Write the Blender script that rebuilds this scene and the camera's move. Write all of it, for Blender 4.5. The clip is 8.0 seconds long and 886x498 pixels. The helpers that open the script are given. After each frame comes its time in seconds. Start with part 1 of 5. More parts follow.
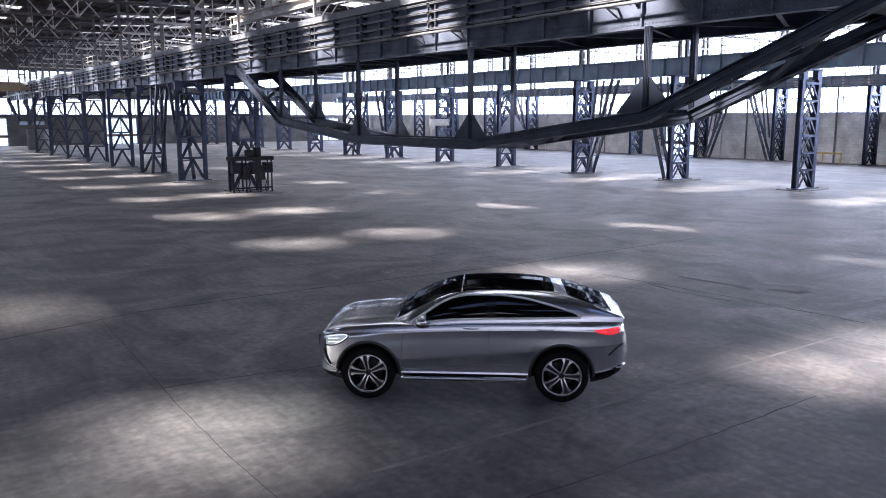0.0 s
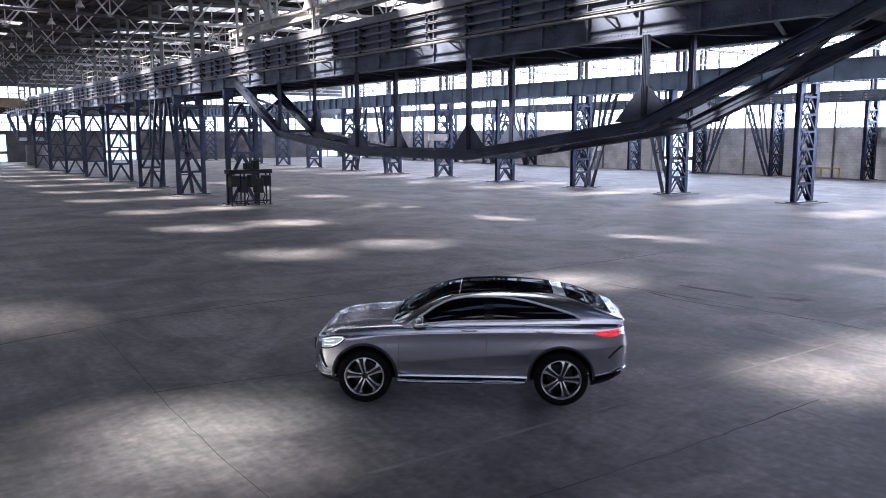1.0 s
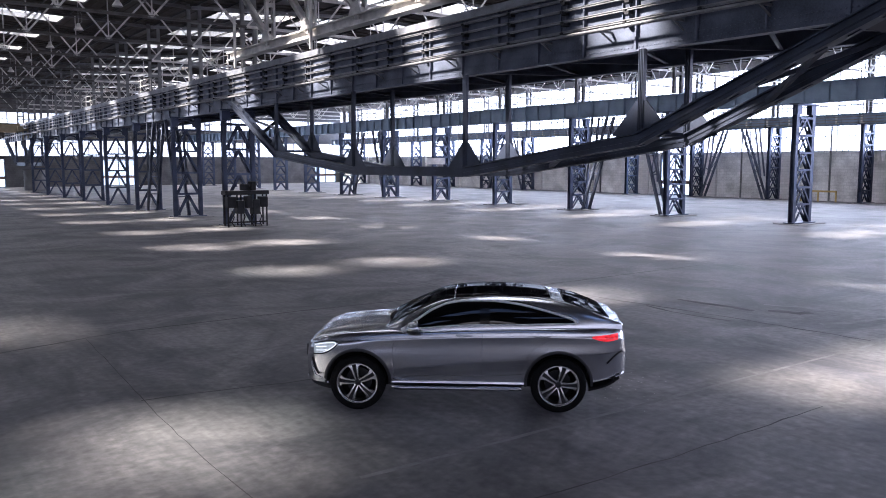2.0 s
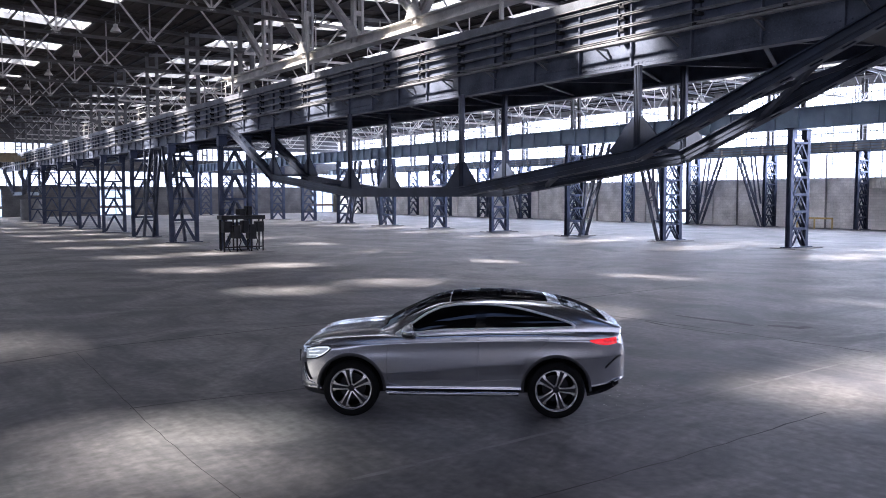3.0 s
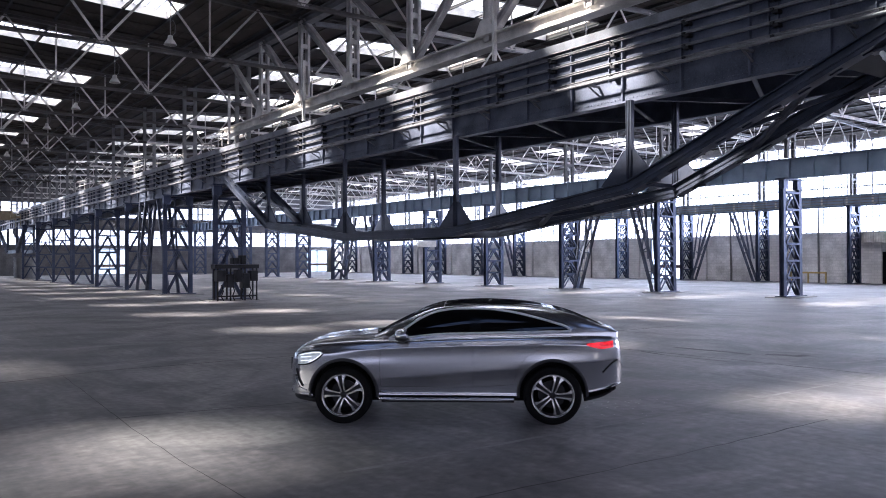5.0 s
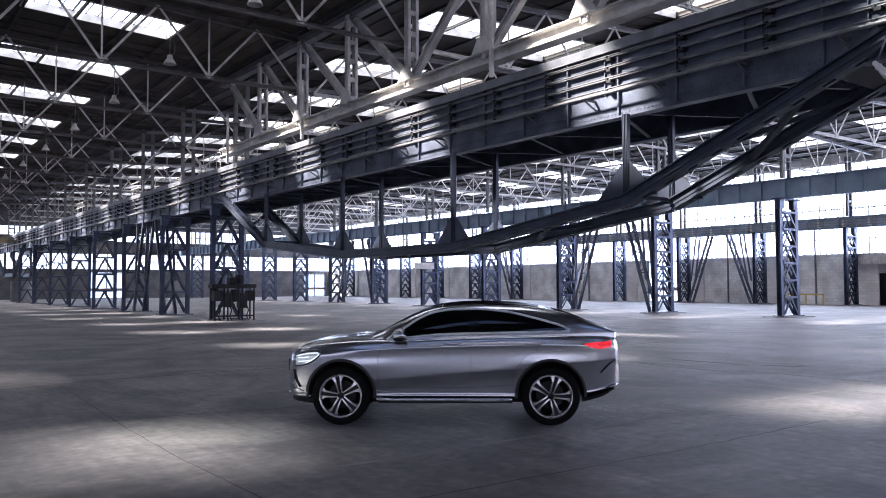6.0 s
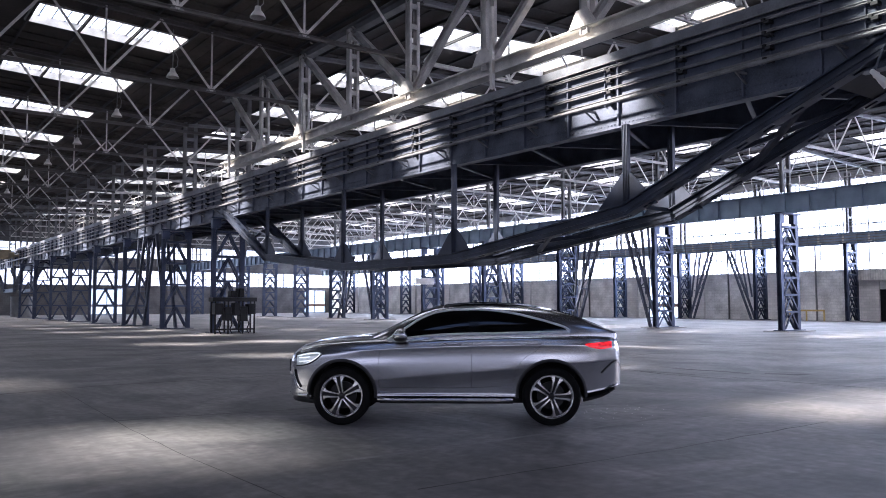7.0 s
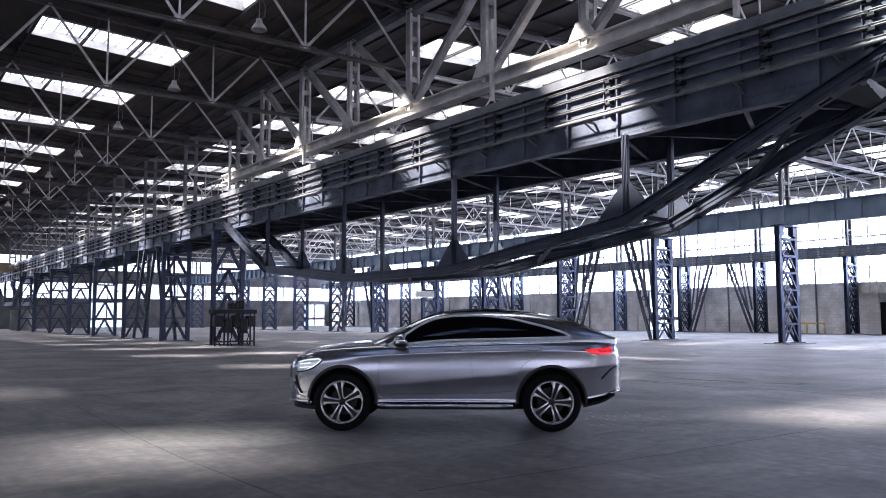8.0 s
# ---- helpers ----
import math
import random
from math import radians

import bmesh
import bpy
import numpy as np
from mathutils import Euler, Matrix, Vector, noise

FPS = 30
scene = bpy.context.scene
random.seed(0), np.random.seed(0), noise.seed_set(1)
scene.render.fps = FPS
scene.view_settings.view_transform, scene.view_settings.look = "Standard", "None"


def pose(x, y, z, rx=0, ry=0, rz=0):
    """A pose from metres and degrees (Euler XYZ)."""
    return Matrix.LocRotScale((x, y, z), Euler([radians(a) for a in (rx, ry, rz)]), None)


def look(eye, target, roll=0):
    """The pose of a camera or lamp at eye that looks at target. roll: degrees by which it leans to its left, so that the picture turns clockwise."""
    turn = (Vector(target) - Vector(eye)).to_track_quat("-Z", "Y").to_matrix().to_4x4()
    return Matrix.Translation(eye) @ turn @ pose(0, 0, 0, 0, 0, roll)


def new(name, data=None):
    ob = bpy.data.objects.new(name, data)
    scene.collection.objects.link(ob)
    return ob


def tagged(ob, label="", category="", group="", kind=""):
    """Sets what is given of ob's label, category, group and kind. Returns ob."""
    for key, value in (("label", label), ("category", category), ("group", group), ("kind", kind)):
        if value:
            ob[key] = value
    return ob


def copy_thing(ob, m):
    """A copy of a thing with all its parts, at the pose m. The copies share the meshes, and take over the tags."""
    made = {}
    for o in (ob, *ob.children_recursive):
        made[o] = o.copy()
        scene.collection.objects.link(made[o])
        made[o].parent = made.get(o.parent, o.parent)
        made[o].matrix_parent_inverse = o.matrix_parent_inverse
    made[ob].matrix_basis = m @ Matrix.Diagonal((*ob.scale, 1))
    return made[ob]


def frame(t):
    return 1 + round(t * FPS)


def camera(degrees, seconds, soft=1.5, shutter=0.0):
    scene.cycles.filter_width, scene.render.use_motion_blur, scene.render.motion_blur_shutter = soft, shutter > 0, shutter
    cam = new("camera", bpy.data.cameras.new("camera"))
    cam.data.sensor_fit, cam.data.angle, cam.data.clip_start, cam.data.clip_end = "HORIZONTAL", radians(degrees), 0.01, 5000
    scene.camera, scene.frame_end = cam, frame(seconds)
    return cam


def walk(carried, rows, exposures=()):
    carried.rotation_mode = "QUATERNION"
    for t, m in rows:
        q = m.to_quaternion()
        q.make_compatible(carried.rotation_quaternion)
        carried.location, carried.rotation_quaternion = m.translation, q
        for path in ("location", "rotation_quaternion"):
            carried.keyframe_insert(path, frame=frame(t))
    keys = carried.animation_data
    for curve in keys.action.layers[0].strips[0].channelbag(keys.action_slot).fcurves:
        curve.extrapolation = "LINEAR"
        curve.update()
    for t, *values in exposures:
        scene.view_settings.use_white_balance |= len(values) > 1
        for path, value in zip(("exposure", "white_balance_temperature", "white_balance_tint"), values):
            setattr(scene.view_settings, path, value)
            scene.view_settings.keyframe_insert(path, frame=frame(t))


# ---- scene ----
cam = camera(57.9, 8.0, soft=0.95)
PATH = [
    (0, (-0.013, -0.143, 4.216), (1.135, 1.462, 3.893), 0.0),
    (0.5, (0.01, -0.125, 4.109), (1.16, 1.483, 3.801), -0.0),
    (1, (0.062, -0.075, 3.957), (1.216, 1.534, 3.677), -0.0),
    (1.5, (0.127, -0.028, 3.785), (1.285, 1.583, 3.536), -0.0),
    (3, (0.293, 0.114, 3.145), (1.466, 1.729, 3.012), -0.1),
    (3.5, (0.306, 0.123, 2.936), (1.482, 1.738, 2.841), -0.1),
    (4, (0.322, 0.142, 2.699), (1.5, 1.757, 2.647), -0.1),
    (4.5, (0.331, 0.155, 2.488), (1.513, 1.768, 2.476), -0.1),
    (6, (0.315, 0.143, 1.930), (1.505, 1.747, 2.021), -0.2),
    (6.5, (0.3, 0.129, 1.791), (1.489, 1.733, 1.904), -0.1),
    (7, (0.284, 0.115, 1.681), (1.472, 1.718, 1.817), -0.1),
    (7.5, (0.271, 0.099, 1.615), (1.458, 1.701, 1.772), -0.1),
    (8, (0.254, 0.088, 1.567), (1.441, 1.689, 1.738), -0.1),
]
walk(cam, [(t, look(eye, target, roll)) for t, eye, target, roll in PATH], [(0.0, 2.97, 5760, 26)])

# ---- light ----
scene.view_settings.exposure = 0.0
SUN_EL, SUN_AZ = radians(36.9), radians(-62.1)   # azimuth of the sun, from +y towards +x
world = bpy.data.worlds.new("sky")
scene.world = world
world.use_nodes = True
sky = world.node_tree.nodes.new("ShaderNodeTexSky")
sky.sky_type, sky.sun_disc, sky.sun_elevation, sky.sun_rotation = "NISHITA", False, SUN_EL, SUN_AZ
backing = world.node_tree.nodes["Background"]
backing.inputs["Strength"].default_value = 0.05
world.node_tree.links.new(sky.outputs[0], backing.inputs["Color"])
sun = new("sun", bpy.data.lights.new("sun", "SUN"))
sun.data.energy, sun.data.angle, sun.data.color = 5.0, radians(4.5), (1.0, 0.93, 0.71)
# on its way down 14.4 m the light goes 17 m towards +x and 9 m towards -y
sun.matrix_world = look((0, 0, 40), (17, -9, 25.6))

# bright haze outside the window bands, and unseen fill on the camera's side
def glow(name, x0, y0, z0, x1, y1, z1, strength, color, label):
    m = bpy.data.materials.new(name)
    m.use_nodes = True
    b = m.node_tree.nodes["Principled BSDF"]
    b.inputs["Base Color"].default_value = (0, 0, 0, 1)
    b.inputs["Emission Color"].default_value, b.inputs["Emission Strength"].default_value = (*color, 1), strength
    me = bpy.data.meshes.new(name)
    me.from_pydata([(x0, y0, z0), (x1, y1, z0), (x1, y1, z1), (x0, y0, z1)], [], [(0, 1, 2, 3)])
    me.materials.append(m)
    return tagged(new(name, me), label, "backdrop", kind="structure")


SKY = (0.84, 0.89, 1.0)
glow("backdrop_far", 84, -60, -0.3, 84, 170, 26, 1.8, SKY, "overexposed bright hazy sky beyond the far windows")
glow("backdrop_end", -50, 146, -0.3, 90, 146, 14, 0.7, SKY, "overexposed bright hazy sky beyond the end windows")
# two unseen sheets added as fill for the car and the girder
glow("fill_near", -46, -60, -0.3, -46, 170, 26, 0.13, SKY, "pale hazy sky beyond the near windows")
glow("fill_back", -50, -38, -0.3, 90, -38, 26, 0.13, SKY, "pale hazy sky beyond the windows behind")

# ---- materials ----
def material(name, color, rough=0.6, metal=0.0, vary=0.25, scale=2.0, fine=40.0, bump=0.15, second=None, spec=0.5, coat=0.0):
    """A surface with stains at one scale and grain at another."""
    m = bpy.data.materials.new(name)
    m.use_nodes = True
    nt = m.node_tree
    bsdf = nt.nodes["Principled BSDF"]
    geo = nt.nodes.new("ShaderNodeTexCoord")
    big = nt.nodes.new("ShaderNodeTexNoise")
    big.inputs["Scale"].default_value, big.inputs["Detail"].default_value = scale, 6
    small = nt.nodes.new("ShaderNodeTexNoise")
    small.inputs["Scale"].default_value, small.inputs["Detail"].default_value = fine, 3
    mix = nt.nodes.new("ShaderNodeMath")
    mix.operation = "MULTIPLY_ADD"
    mix.inputs[1].default_value = 0.35
    ramp = nt.nodes.new("ShaderNodeValToRGB")
    dark = second or tuple(c * (1 - vary) for c in color)
    light = tuple(min(1, c * (1 + vary)) for c in color)
    ramp.color_ramp.elements[0].position, ramp.color_ramp.elements[1].position = 0.40, 0.95
    ramp.color_ramp.elements[0].color, ramp.color_ramp.elements[1].color = (*dark, 1), (*light, 1)
    for tex in (big, small):
        nt.links.new(geo.outputs["Object"], tex.inputs["Vector"])
    nt.links.new(small.outputs["Fac"], mix.inputs[0])
    nt.links.new(big.outputs["Fac"], mix.inputs[2])
    nt.links.new(mix.outputs[0], ramp.inputs["Fac"])
    nt.links.new(ramp.outputs["Color"], bsdf.inputs["Base Color"])
    bsdf.inputs["Roughness"].default_value, bsdf.inputs["Metallic"].default_value = rough, metal
    bsdf.inputs["Specular IOR Level"].default_value = spec
    bsdf.inputs["Coat Weight"].default_value = coat
    if bump:
        b = nt.nodes.new("ShaderNodeBump")
        b.inputs["Strength"].default_value, b.inputs["Distance"].default_value = bump, 0.02
        nt.links.new(mix.outputs[0], b.inputs["Height"])
        nt.links.new(b.outputs[0], bsdf.inputs["Normal"])
    return m


def glass(name, color=(0.9, 0.95, 0.95), rough=0.05):
    m = bpy.data.materials.new(name)
    m.use_nodes = True
    nt = m.node_tree
    nt.nodes.remove(nt.nodes["Principled BSDF"])
    out = nt.nodes["Material Output"]
    clear, gloss, mix = (nt.nodes.new("ShaderNodeBsdf" + k) for k in ("Transparent", "Glossy", "Transparent"))
    mix = nt.nodes.new("ShaderNodeMixShader")
    mix.inputs[0].default_value = 0.06
    clear.inputs[0].default_value = (*color, 1)
    gloss.inputs["Roughness"].default_value = rough
    nt.links.new(clear.outputs[0], mix.inputs[1])
    nt.links.new(gloss.outputs[0], mix.inputs[2])
    nt.links.new(mix.outputs[0], out.inputs["Surface"])
    return m


M_STEEL = material("blue_grey_steel_paint", (0.080, 0.092, 0.126), 0.42, 0.1, 0.6, 1.2, 25, 0.15, spec=0.3)
# darker copy of the steel paint: the chords' shade is in the colour
M_CHORD_SHADE = material("shaded_chord_paint", (0.027, 0.035, 0.058), 0.42, 0.15, 0.6, 1.2, 25, 0.15)
# same paint as the girder, darkened because the columns stand in shadow
M_COLUMN_SHADE = material("shaded_column_paint", (0.048, 0.060, 0.098), 0.42, 0.6, 0.45, 1.2, 25, 0.15)
# paler, bluer copy of the steel paint, with the skylight put into it
M_GIRDER_LIT = material("skylit_blue_girder_paint", (0.19, 0.25, 0.33), 0.38, 0.3, 0.3, 1.0, 25, 0.1)
M_PALE = material("pale_steel_paint", (0.55, 0.53, 0.50), 0.38, 0.0, 0.45, 1.5, 30, 0.2)
M_WEB = material("worn_grey_bar_paint", (0.442, 0.425, 0.408), 0.45, 0.0, 0.5, 1.5, 30, 0.2)
# dark tone of the truss paint, for near chords out of the sun
M_TRUSS_SHADE = material("shaded_truss_chord_paint", (0.065, 0.06, 0.057), 0.55, 0.0, 0.45, 1.5, 30, 0.2)
M_TRUSS = material("grey_truss_paint", (0.165, 0.165, 0.165), 0.55, 0.0, 0.35, 1.5, 30, 0.2)
M_ROOF = material("sooty_roof_boards", (0.056, 0.048, 0.043), 0.85, 0.0, 0.55, 0.5, 8, 0.3)
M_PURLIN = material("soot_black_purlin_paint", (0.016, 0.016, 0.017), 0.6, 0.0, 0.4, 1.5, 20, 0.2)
M_WALL = material("grey_block_wall", (0.60, 0.59, 0.575), 0.9, 0.0, 0.42, 0.55, 9, 0.3)
M_PILASTER = material("whitewashed_pier", (0.62, 0.60, 0.58), 0.9, 0.0, 0.2, 0.4, 12, 0.3)
M_CONC = material("concrete_plinth", (0.26, 0.25, 0.24), 0.9, 0.0, 0.25, 1.0, 30, 0.4)
M_COPPER = material("conductor_bar_metal", (0.20, 0.20, 0.21), 0.42, 0.35, 0.45, 2, 30, 0.1)
M_BLACK = material("black_enamel", (0.012, 0.012, 0.014), 0.5, 0.0, 0.4, 3, 30, 0.2, spec=0.25)
M_GLASS = glass("window_glass")
M_DUSTY = glass("dusty_roof_glass")
nt = M_DUSTY.node_tree
haze, veil = nt.nodes.new("ShaderNodeBsdfTranslucent"), nt.nodes.new("ShaderNodeMixShader")
haze.inputs[0].default_value = (0.85, 0.87, 0.9, 1)
veil.inputs[0].default_value = 0.25
nt.links.new(nt.nodes["Mix Shader"].outputs[0], veil.inputs[1])
nt.links.new(haze.outputs[0], veil.inputs[2])
nt.links.new(veil.outputs[0], nt.nodes["Material Output"].inputs["Surface"])
# opaque pane added out of view to block sun
M_SUN_BLOCK = material("sun_blocking_glass", (0.03, 0.03, 0.03), 0.7, 0.0, 0.4, 2, 20, 0.2)
M_BLUE = glass("pale_blue_sheet", (0.60, 0.68, 0.70), 0.3)
M_YELLOW = material("yellow_rail_paint", (0.52, 0.37, 0.14), 0.5, 0.0, 0.25, 3, 30, 0.2)
M_WHITE = material("white_enamel", (0.8, 0.8, 0.8), 0.4, 0.0, 0.1, 3, 30, 0.1)
M_LINE = material("worn_floor_line", (0.20, 0.195, 0.195), 0.8, 0.0, 0.4, 2, 20, 0.2)
M_CRACK = material("dark_floor_joint", (0.075, 0.071, 0.073), 0.9, 0.0, 0.4, 2, 20, 0.2)
M_GROUND = material("outside_ground", (0.25, 0.24, 0.22), 0.9, 0.0, 0.3, 0.2, 5, 0.2)


def floor_material():
    m = material("worn_concrete_floor", (0.172, 0.166, 0.167), 0.55, 0.0, 0.42, 0.22, 9, 0.25)
    nt = m.node_tree
    bsdf = nt.nodes["Principled BSDF"]
    ramp = next(n for n in nt.nodes if n.bl_idname == "ShaderNodeValToRGB")
    coord = next(n for n in nt.nodes if n.bl_idname == "ShaderNodeTexCoord")
    # long streaks of wheel marks and dust
    turn = nt.nodes.new("ShaderNodeMapping")
    turn.inputs["Rotation"].default_value = (0, 0, radians(-6))
    turn.inputs["Scale"].default_value = (1.3, 0.10, 1)
    streak = nt.nodes.new("ShaderNodeTexNoise")
    streak.inputs["Scale"].default_value, streak.inputs["Detail"].default_value, streak.inputs["Distortion"].default_value = 0.8, 8, 0.6
    shade = nt.nodes.new("ShaderNodeValToRGB")
    shade.color_ramp.elements[0].position, shade.color_ramp.elements[1].position = 0.36, 0.66
    shade.color_ramp.elements[0].color, shade.color_ramp.elements[1].color = (0.80, 0.80, 0.82, 1), (1.10, 1.09, 1.08, 1)
    both = nt.nodes.new("ShaderNodeMixRGB")
    both.blend_type = "MULTIPLY"
    both.inputs[0].default_value = 1.0
    nt.links.new(coord.outputs["Object"], turn.inputs["Vector"])
    nt.links.new(turn.outputs[0], streak.inputs["Vector"])
    nt.links.new(streak.outputs["Fac"], shade.inputs["Fac"])
    nt.links.new(ramp.outputs["Color"], both.inputs[1])
    nt.links.new(shade.outputs["Color"], both.inputs[2])
    nt.links.new(both.outputs[0], bsdf.inputs["Base Color"])
    # damp and oily blotches
    blot = nt.nodes.new("ShaderNodeTexNoise")
    blot.inputs["Scale"].default_value, blot.inputs["Detail"].default_value, blot.inputs["Distortion"].default_value = 0.30, 12, 1.4
    dark = nt.nodes.new("ShaderNodeValToRGB")
    dark.color_ramp.elements[0].position, dark.color_ramp.elements[1].position = 0.38, 0.60
    dark.color_ramp.elements[0].color, dark.color_ramp.elements[1].color = (0.46, 0.46, 0.50, 1), (1.18, 1.17, 1.15, 1)
    blot.inputs["Roughness"].default_value = 0.66
    more = nt.nodes.new("ShaderNodeMixRGB")
    more.blend_type = "MULTIPLY"
    more.inputs[0].default_value = 1.0
    nt.links.new(coord.outputs["Object"], blot.inputs["Vector"])
    nt.links.new(blot.outputs["Fac"], dark.inputs["Fac"])
    nt.links.new(both.outputs[0], more.inputs[1])
    nt.links.new(dark.outputs["Color"], more.inputs[2])
    nt.links.new(more.outputs[0], bsdf.inputs["Base Color"])
    # fine scratches along the same way
    fine_turn = nt.nodes.new("ShaderNodeMapping")
    fine_turn.inputs["Rotation"].default_value = (0, 0, radians(-28))
    fine_turn.inputs["Scale"].default_value = (4.2, 0.45, 1)
    scratch = nt.nodes.new("ShaderNodeTexNoise")
    scratch.inputs["Scale"].default_value, scratch.inputs["Detail"].default_value = 1.6, 10
    tone = nt.nodes.new("ShaderNodeValToRGB")
    tone.color_ramp.elements[0].position, tone.color_ramp.elements[1].position = 0.36, 0.66
    tone.color_ramp.elements[0].color, tone.color_ramp.elements[1].color = (0.88, 0.88, 0.89, 1), (1.11, 1.11, 1.10, 1)
    last = nt.nodes.new("ShaderNodeMixRGB")
    last.blend_type = "MULTIPLY"
    last.inputs[0].default_value = 1.0
    nt.links.new(coord.outputs["Object"], fine_turn.inputs["Vector"])
    nt.links.new(fine_turn.outputs[0], scratch.inputs["Vector"])
    nt.links.new(scratch.outputs["Fac"], tone.inputs["Fac"])
    nt.links.new(more.outputs[0], last.inputs[1])
    nt.links.new(tone.outputs["Color"], last.inputs[2])
    nt.links.new(last.outputs[0], bsdf.inputs["Base Color"])
    # oil spots with soft broken edges
    spot, edge, push = nt.nodes.new("ShaderNodeTexVoronoi"), nt.nodes.new("ShaderNodeValToRGB"), nt.nodes.new("ShaderNodeMixRGB")
    spot.inputs["Scale"].default_value = 0.42
    push.inputs[0].default_value = 0.12
    ragged = nt.nodes.new("ShaderNodeTexNoise")
    ragged.inputs["Scale"].default_value, ragged.inputs["Detail"].default_value = 3.0, 8
    nt.links.new(coord.outputs["Object"], ragged.inputs["Vector"])
    nt.links.new(coord.outputs["Object"], push.inputs[1])
    nt.links.new(ragged.outputs["Color"], push.inputs[2])
    nt.links.new(push.outputs[0], spot.inputs["Vector"])
    edge.color_ramp.elements[0].position, edge.color_ramp.elements[1].position = 0.05, 0.26
    edge.color_ramp.elements[0].color, edge.color_ramp.elements[1].color = (0.66, 0.66, 0.67, 1), (1, 1, 1, 1)
    nt.links.new(spot.outputs["Distance"], edge.inputs["Fac"])
    # speckle of grit
    grit, grain = nt.nodes.new("ShaderNodeTexNoise"), nt.nodes.new("ShaderNodeValToRGB")
    grit.inputs["Scale"].default_value, grit.inputs["Detail"].default_value = 7, 9
    grain.color_ramp.elements[0].position, grain.color_ramp.elements[1].position = 0.34, 0.66
    grain.color_ramp.elements[0].color, grain.color_ramp.elements[1].color = (0.80, 0.80, 0.80, 1), (1.15, 1.15, 1.15, 1)
    nt.links.new(coord.outputs["Object"], grit.inputs["Vector"])
    nt.links.new(grit.outputs["Fac"], grain.inputs["Fac"])
    tint = last
    for layer in (edge, grain):
        mul = nt.nodes.new("ShaderNodeMixRGB")
        mul.blend_type = "MULTIPLY"
        mul.inputs[0].default_value = 1.0
        nt.links.new(tint.outputs[0], mul.inputs[1])
        nt.links.new(layer.outputs["Color"], mul.inputs[2])
        tint = mul
    nt.links.new(tint.outputs[0], bsdf.inputs["Base Color"])
    rough = nt.nodes.new("ShaderNodeMapRange")
    rough.inputs["To Min"].default_value, rough.inputs["To Max"].default_value = 0.42, 0.75
    nt.links.new(streak.outputs["Fac"], rough.inputs["Value"])
    nt.links.new(rough.outputs[0], bsdf.inputs["Roughness"])
    return m


M_FLOOR = floor_material()


def add_courses(m, long, high):
    """Block courses with darker joints, along any upright wall."""
    nt = m.node_tree
    bsdf = nt.nodes["Principled BSDF"]
    ramp = next(n for n in nt.nodes if n.bl_idname == "ShaderNodeValToRGB")
    coord = next(n for n in nt.nodes if n.bl_idname == "ShaderNodeTexCoord")
    split, along, join = nt.nodes.new("ShaderNodeSeparateXYZ"), nt.nodes.new("ShaderNodeMath"), nt.nodes.new("ShaderNodeCombineXYZ")
    brick, mix = nt.nodes.new("ShaderNodeTexBrick"), nt.nodes.new("ShaderNodeMixRGB")
    brick.inputs["Scale"].default_value, brick.inputs["Brick Width"].default_value, brick.inputs["Row Height"].default_value = 1.0, long, high
    brick.inputs["Mortar Size"].default_value = 0.014
    brick.inputs["Color1"].default_value, brick.inputs["Color2"].default_value, brick.inputs["Mortar"].default_value = (1.06, 1.06, 1.06, 1), (0.92, 0.92, 0.93, 1), (0.80, 0.80, 0.80, 1)
    mix.blend_type = "MULTIPLY"
    mix.inputs[0].default_value = 1.0
    nt.links.new(coord.outputs["Object"], split.inputs[0])
    nt.links.new(split.outputs["X"], along.inputs[0])
    nt.links.new(split.outputs["Y"], along.inputs[1])
    nt.links.new(along.outputs[0], join.inputs["X"])
    nt.links.new(split.outputs["Z"], join.inputs["Y"])
    nt.links.new(join.outputs[0], brick.inputs["Vector"])
    nt.links.new(ramp.outputs["Color"], mix.inputs[1])
    nt.links.new(brick.outputs["Color"], mix.inputs[2])
    nt.links.new(mix.outputs[0], bsdf.inputs["Base Color"])


# darkened copy of the block wall, with the end wall's shade in its colour
M_END_WALL = material("shaded_block_wall", (0.105, 0.104, 0.107), 0.9, 0.0, 0.42, 0.55, 9, 0.3)
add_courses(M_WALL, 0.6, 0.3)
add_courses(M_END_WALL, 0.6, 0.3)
add_courses(M_PILASTER, 0.5, 0.25)

# ---- mesh helpers ----
def box(bm, x0, y0, z0, x1, y1, z1):
    vs = [bm.verts.new((x, y, z)) for x in (x0, x1) for y in (y0, y1) for z in (z0, z1)]
    for f in ((0, 1, 3, 2), (4, 6, 7, 5), (0, 4, 5, 1), (2, 3, 7, 6), (0, 2, 6, 4), (1, 5, 7, 3)):
        bm.faces.new([vs[i] for i in f])


def section(bm, p, q, outline, up=(0, 0, 1)):
    """A prism with that outline (width, height), from p to q."""
    p, q = Vector(p), Vector(q)
    along = (q - p).normalized()
    side = along.cross(Vector(up))
    if side.length < 1e-4:
        side = along.cross(Vector((0, 1, 0)))
    side.normalize()
    top = side.cross(along)
    rings = [[bm.verts.new(e + side * a + top * b) for a, b in outline] for e in (p, q)]
    n = len(outline)
    for i in range(n):
        bm.faces.new((rings[0][i], rings[0][(i + 1) % n], rings[1][(i + 1) % n], rings[1][i]))
    bm.faces.new(rings[0][::-1])
    bm.faces.new(rings[1])


def flat(w, h):
    return [(-w / 2, -h / 2), (w / 2, -h / 2), (w / 2, h / 2), (-w / 2, h / 2)]


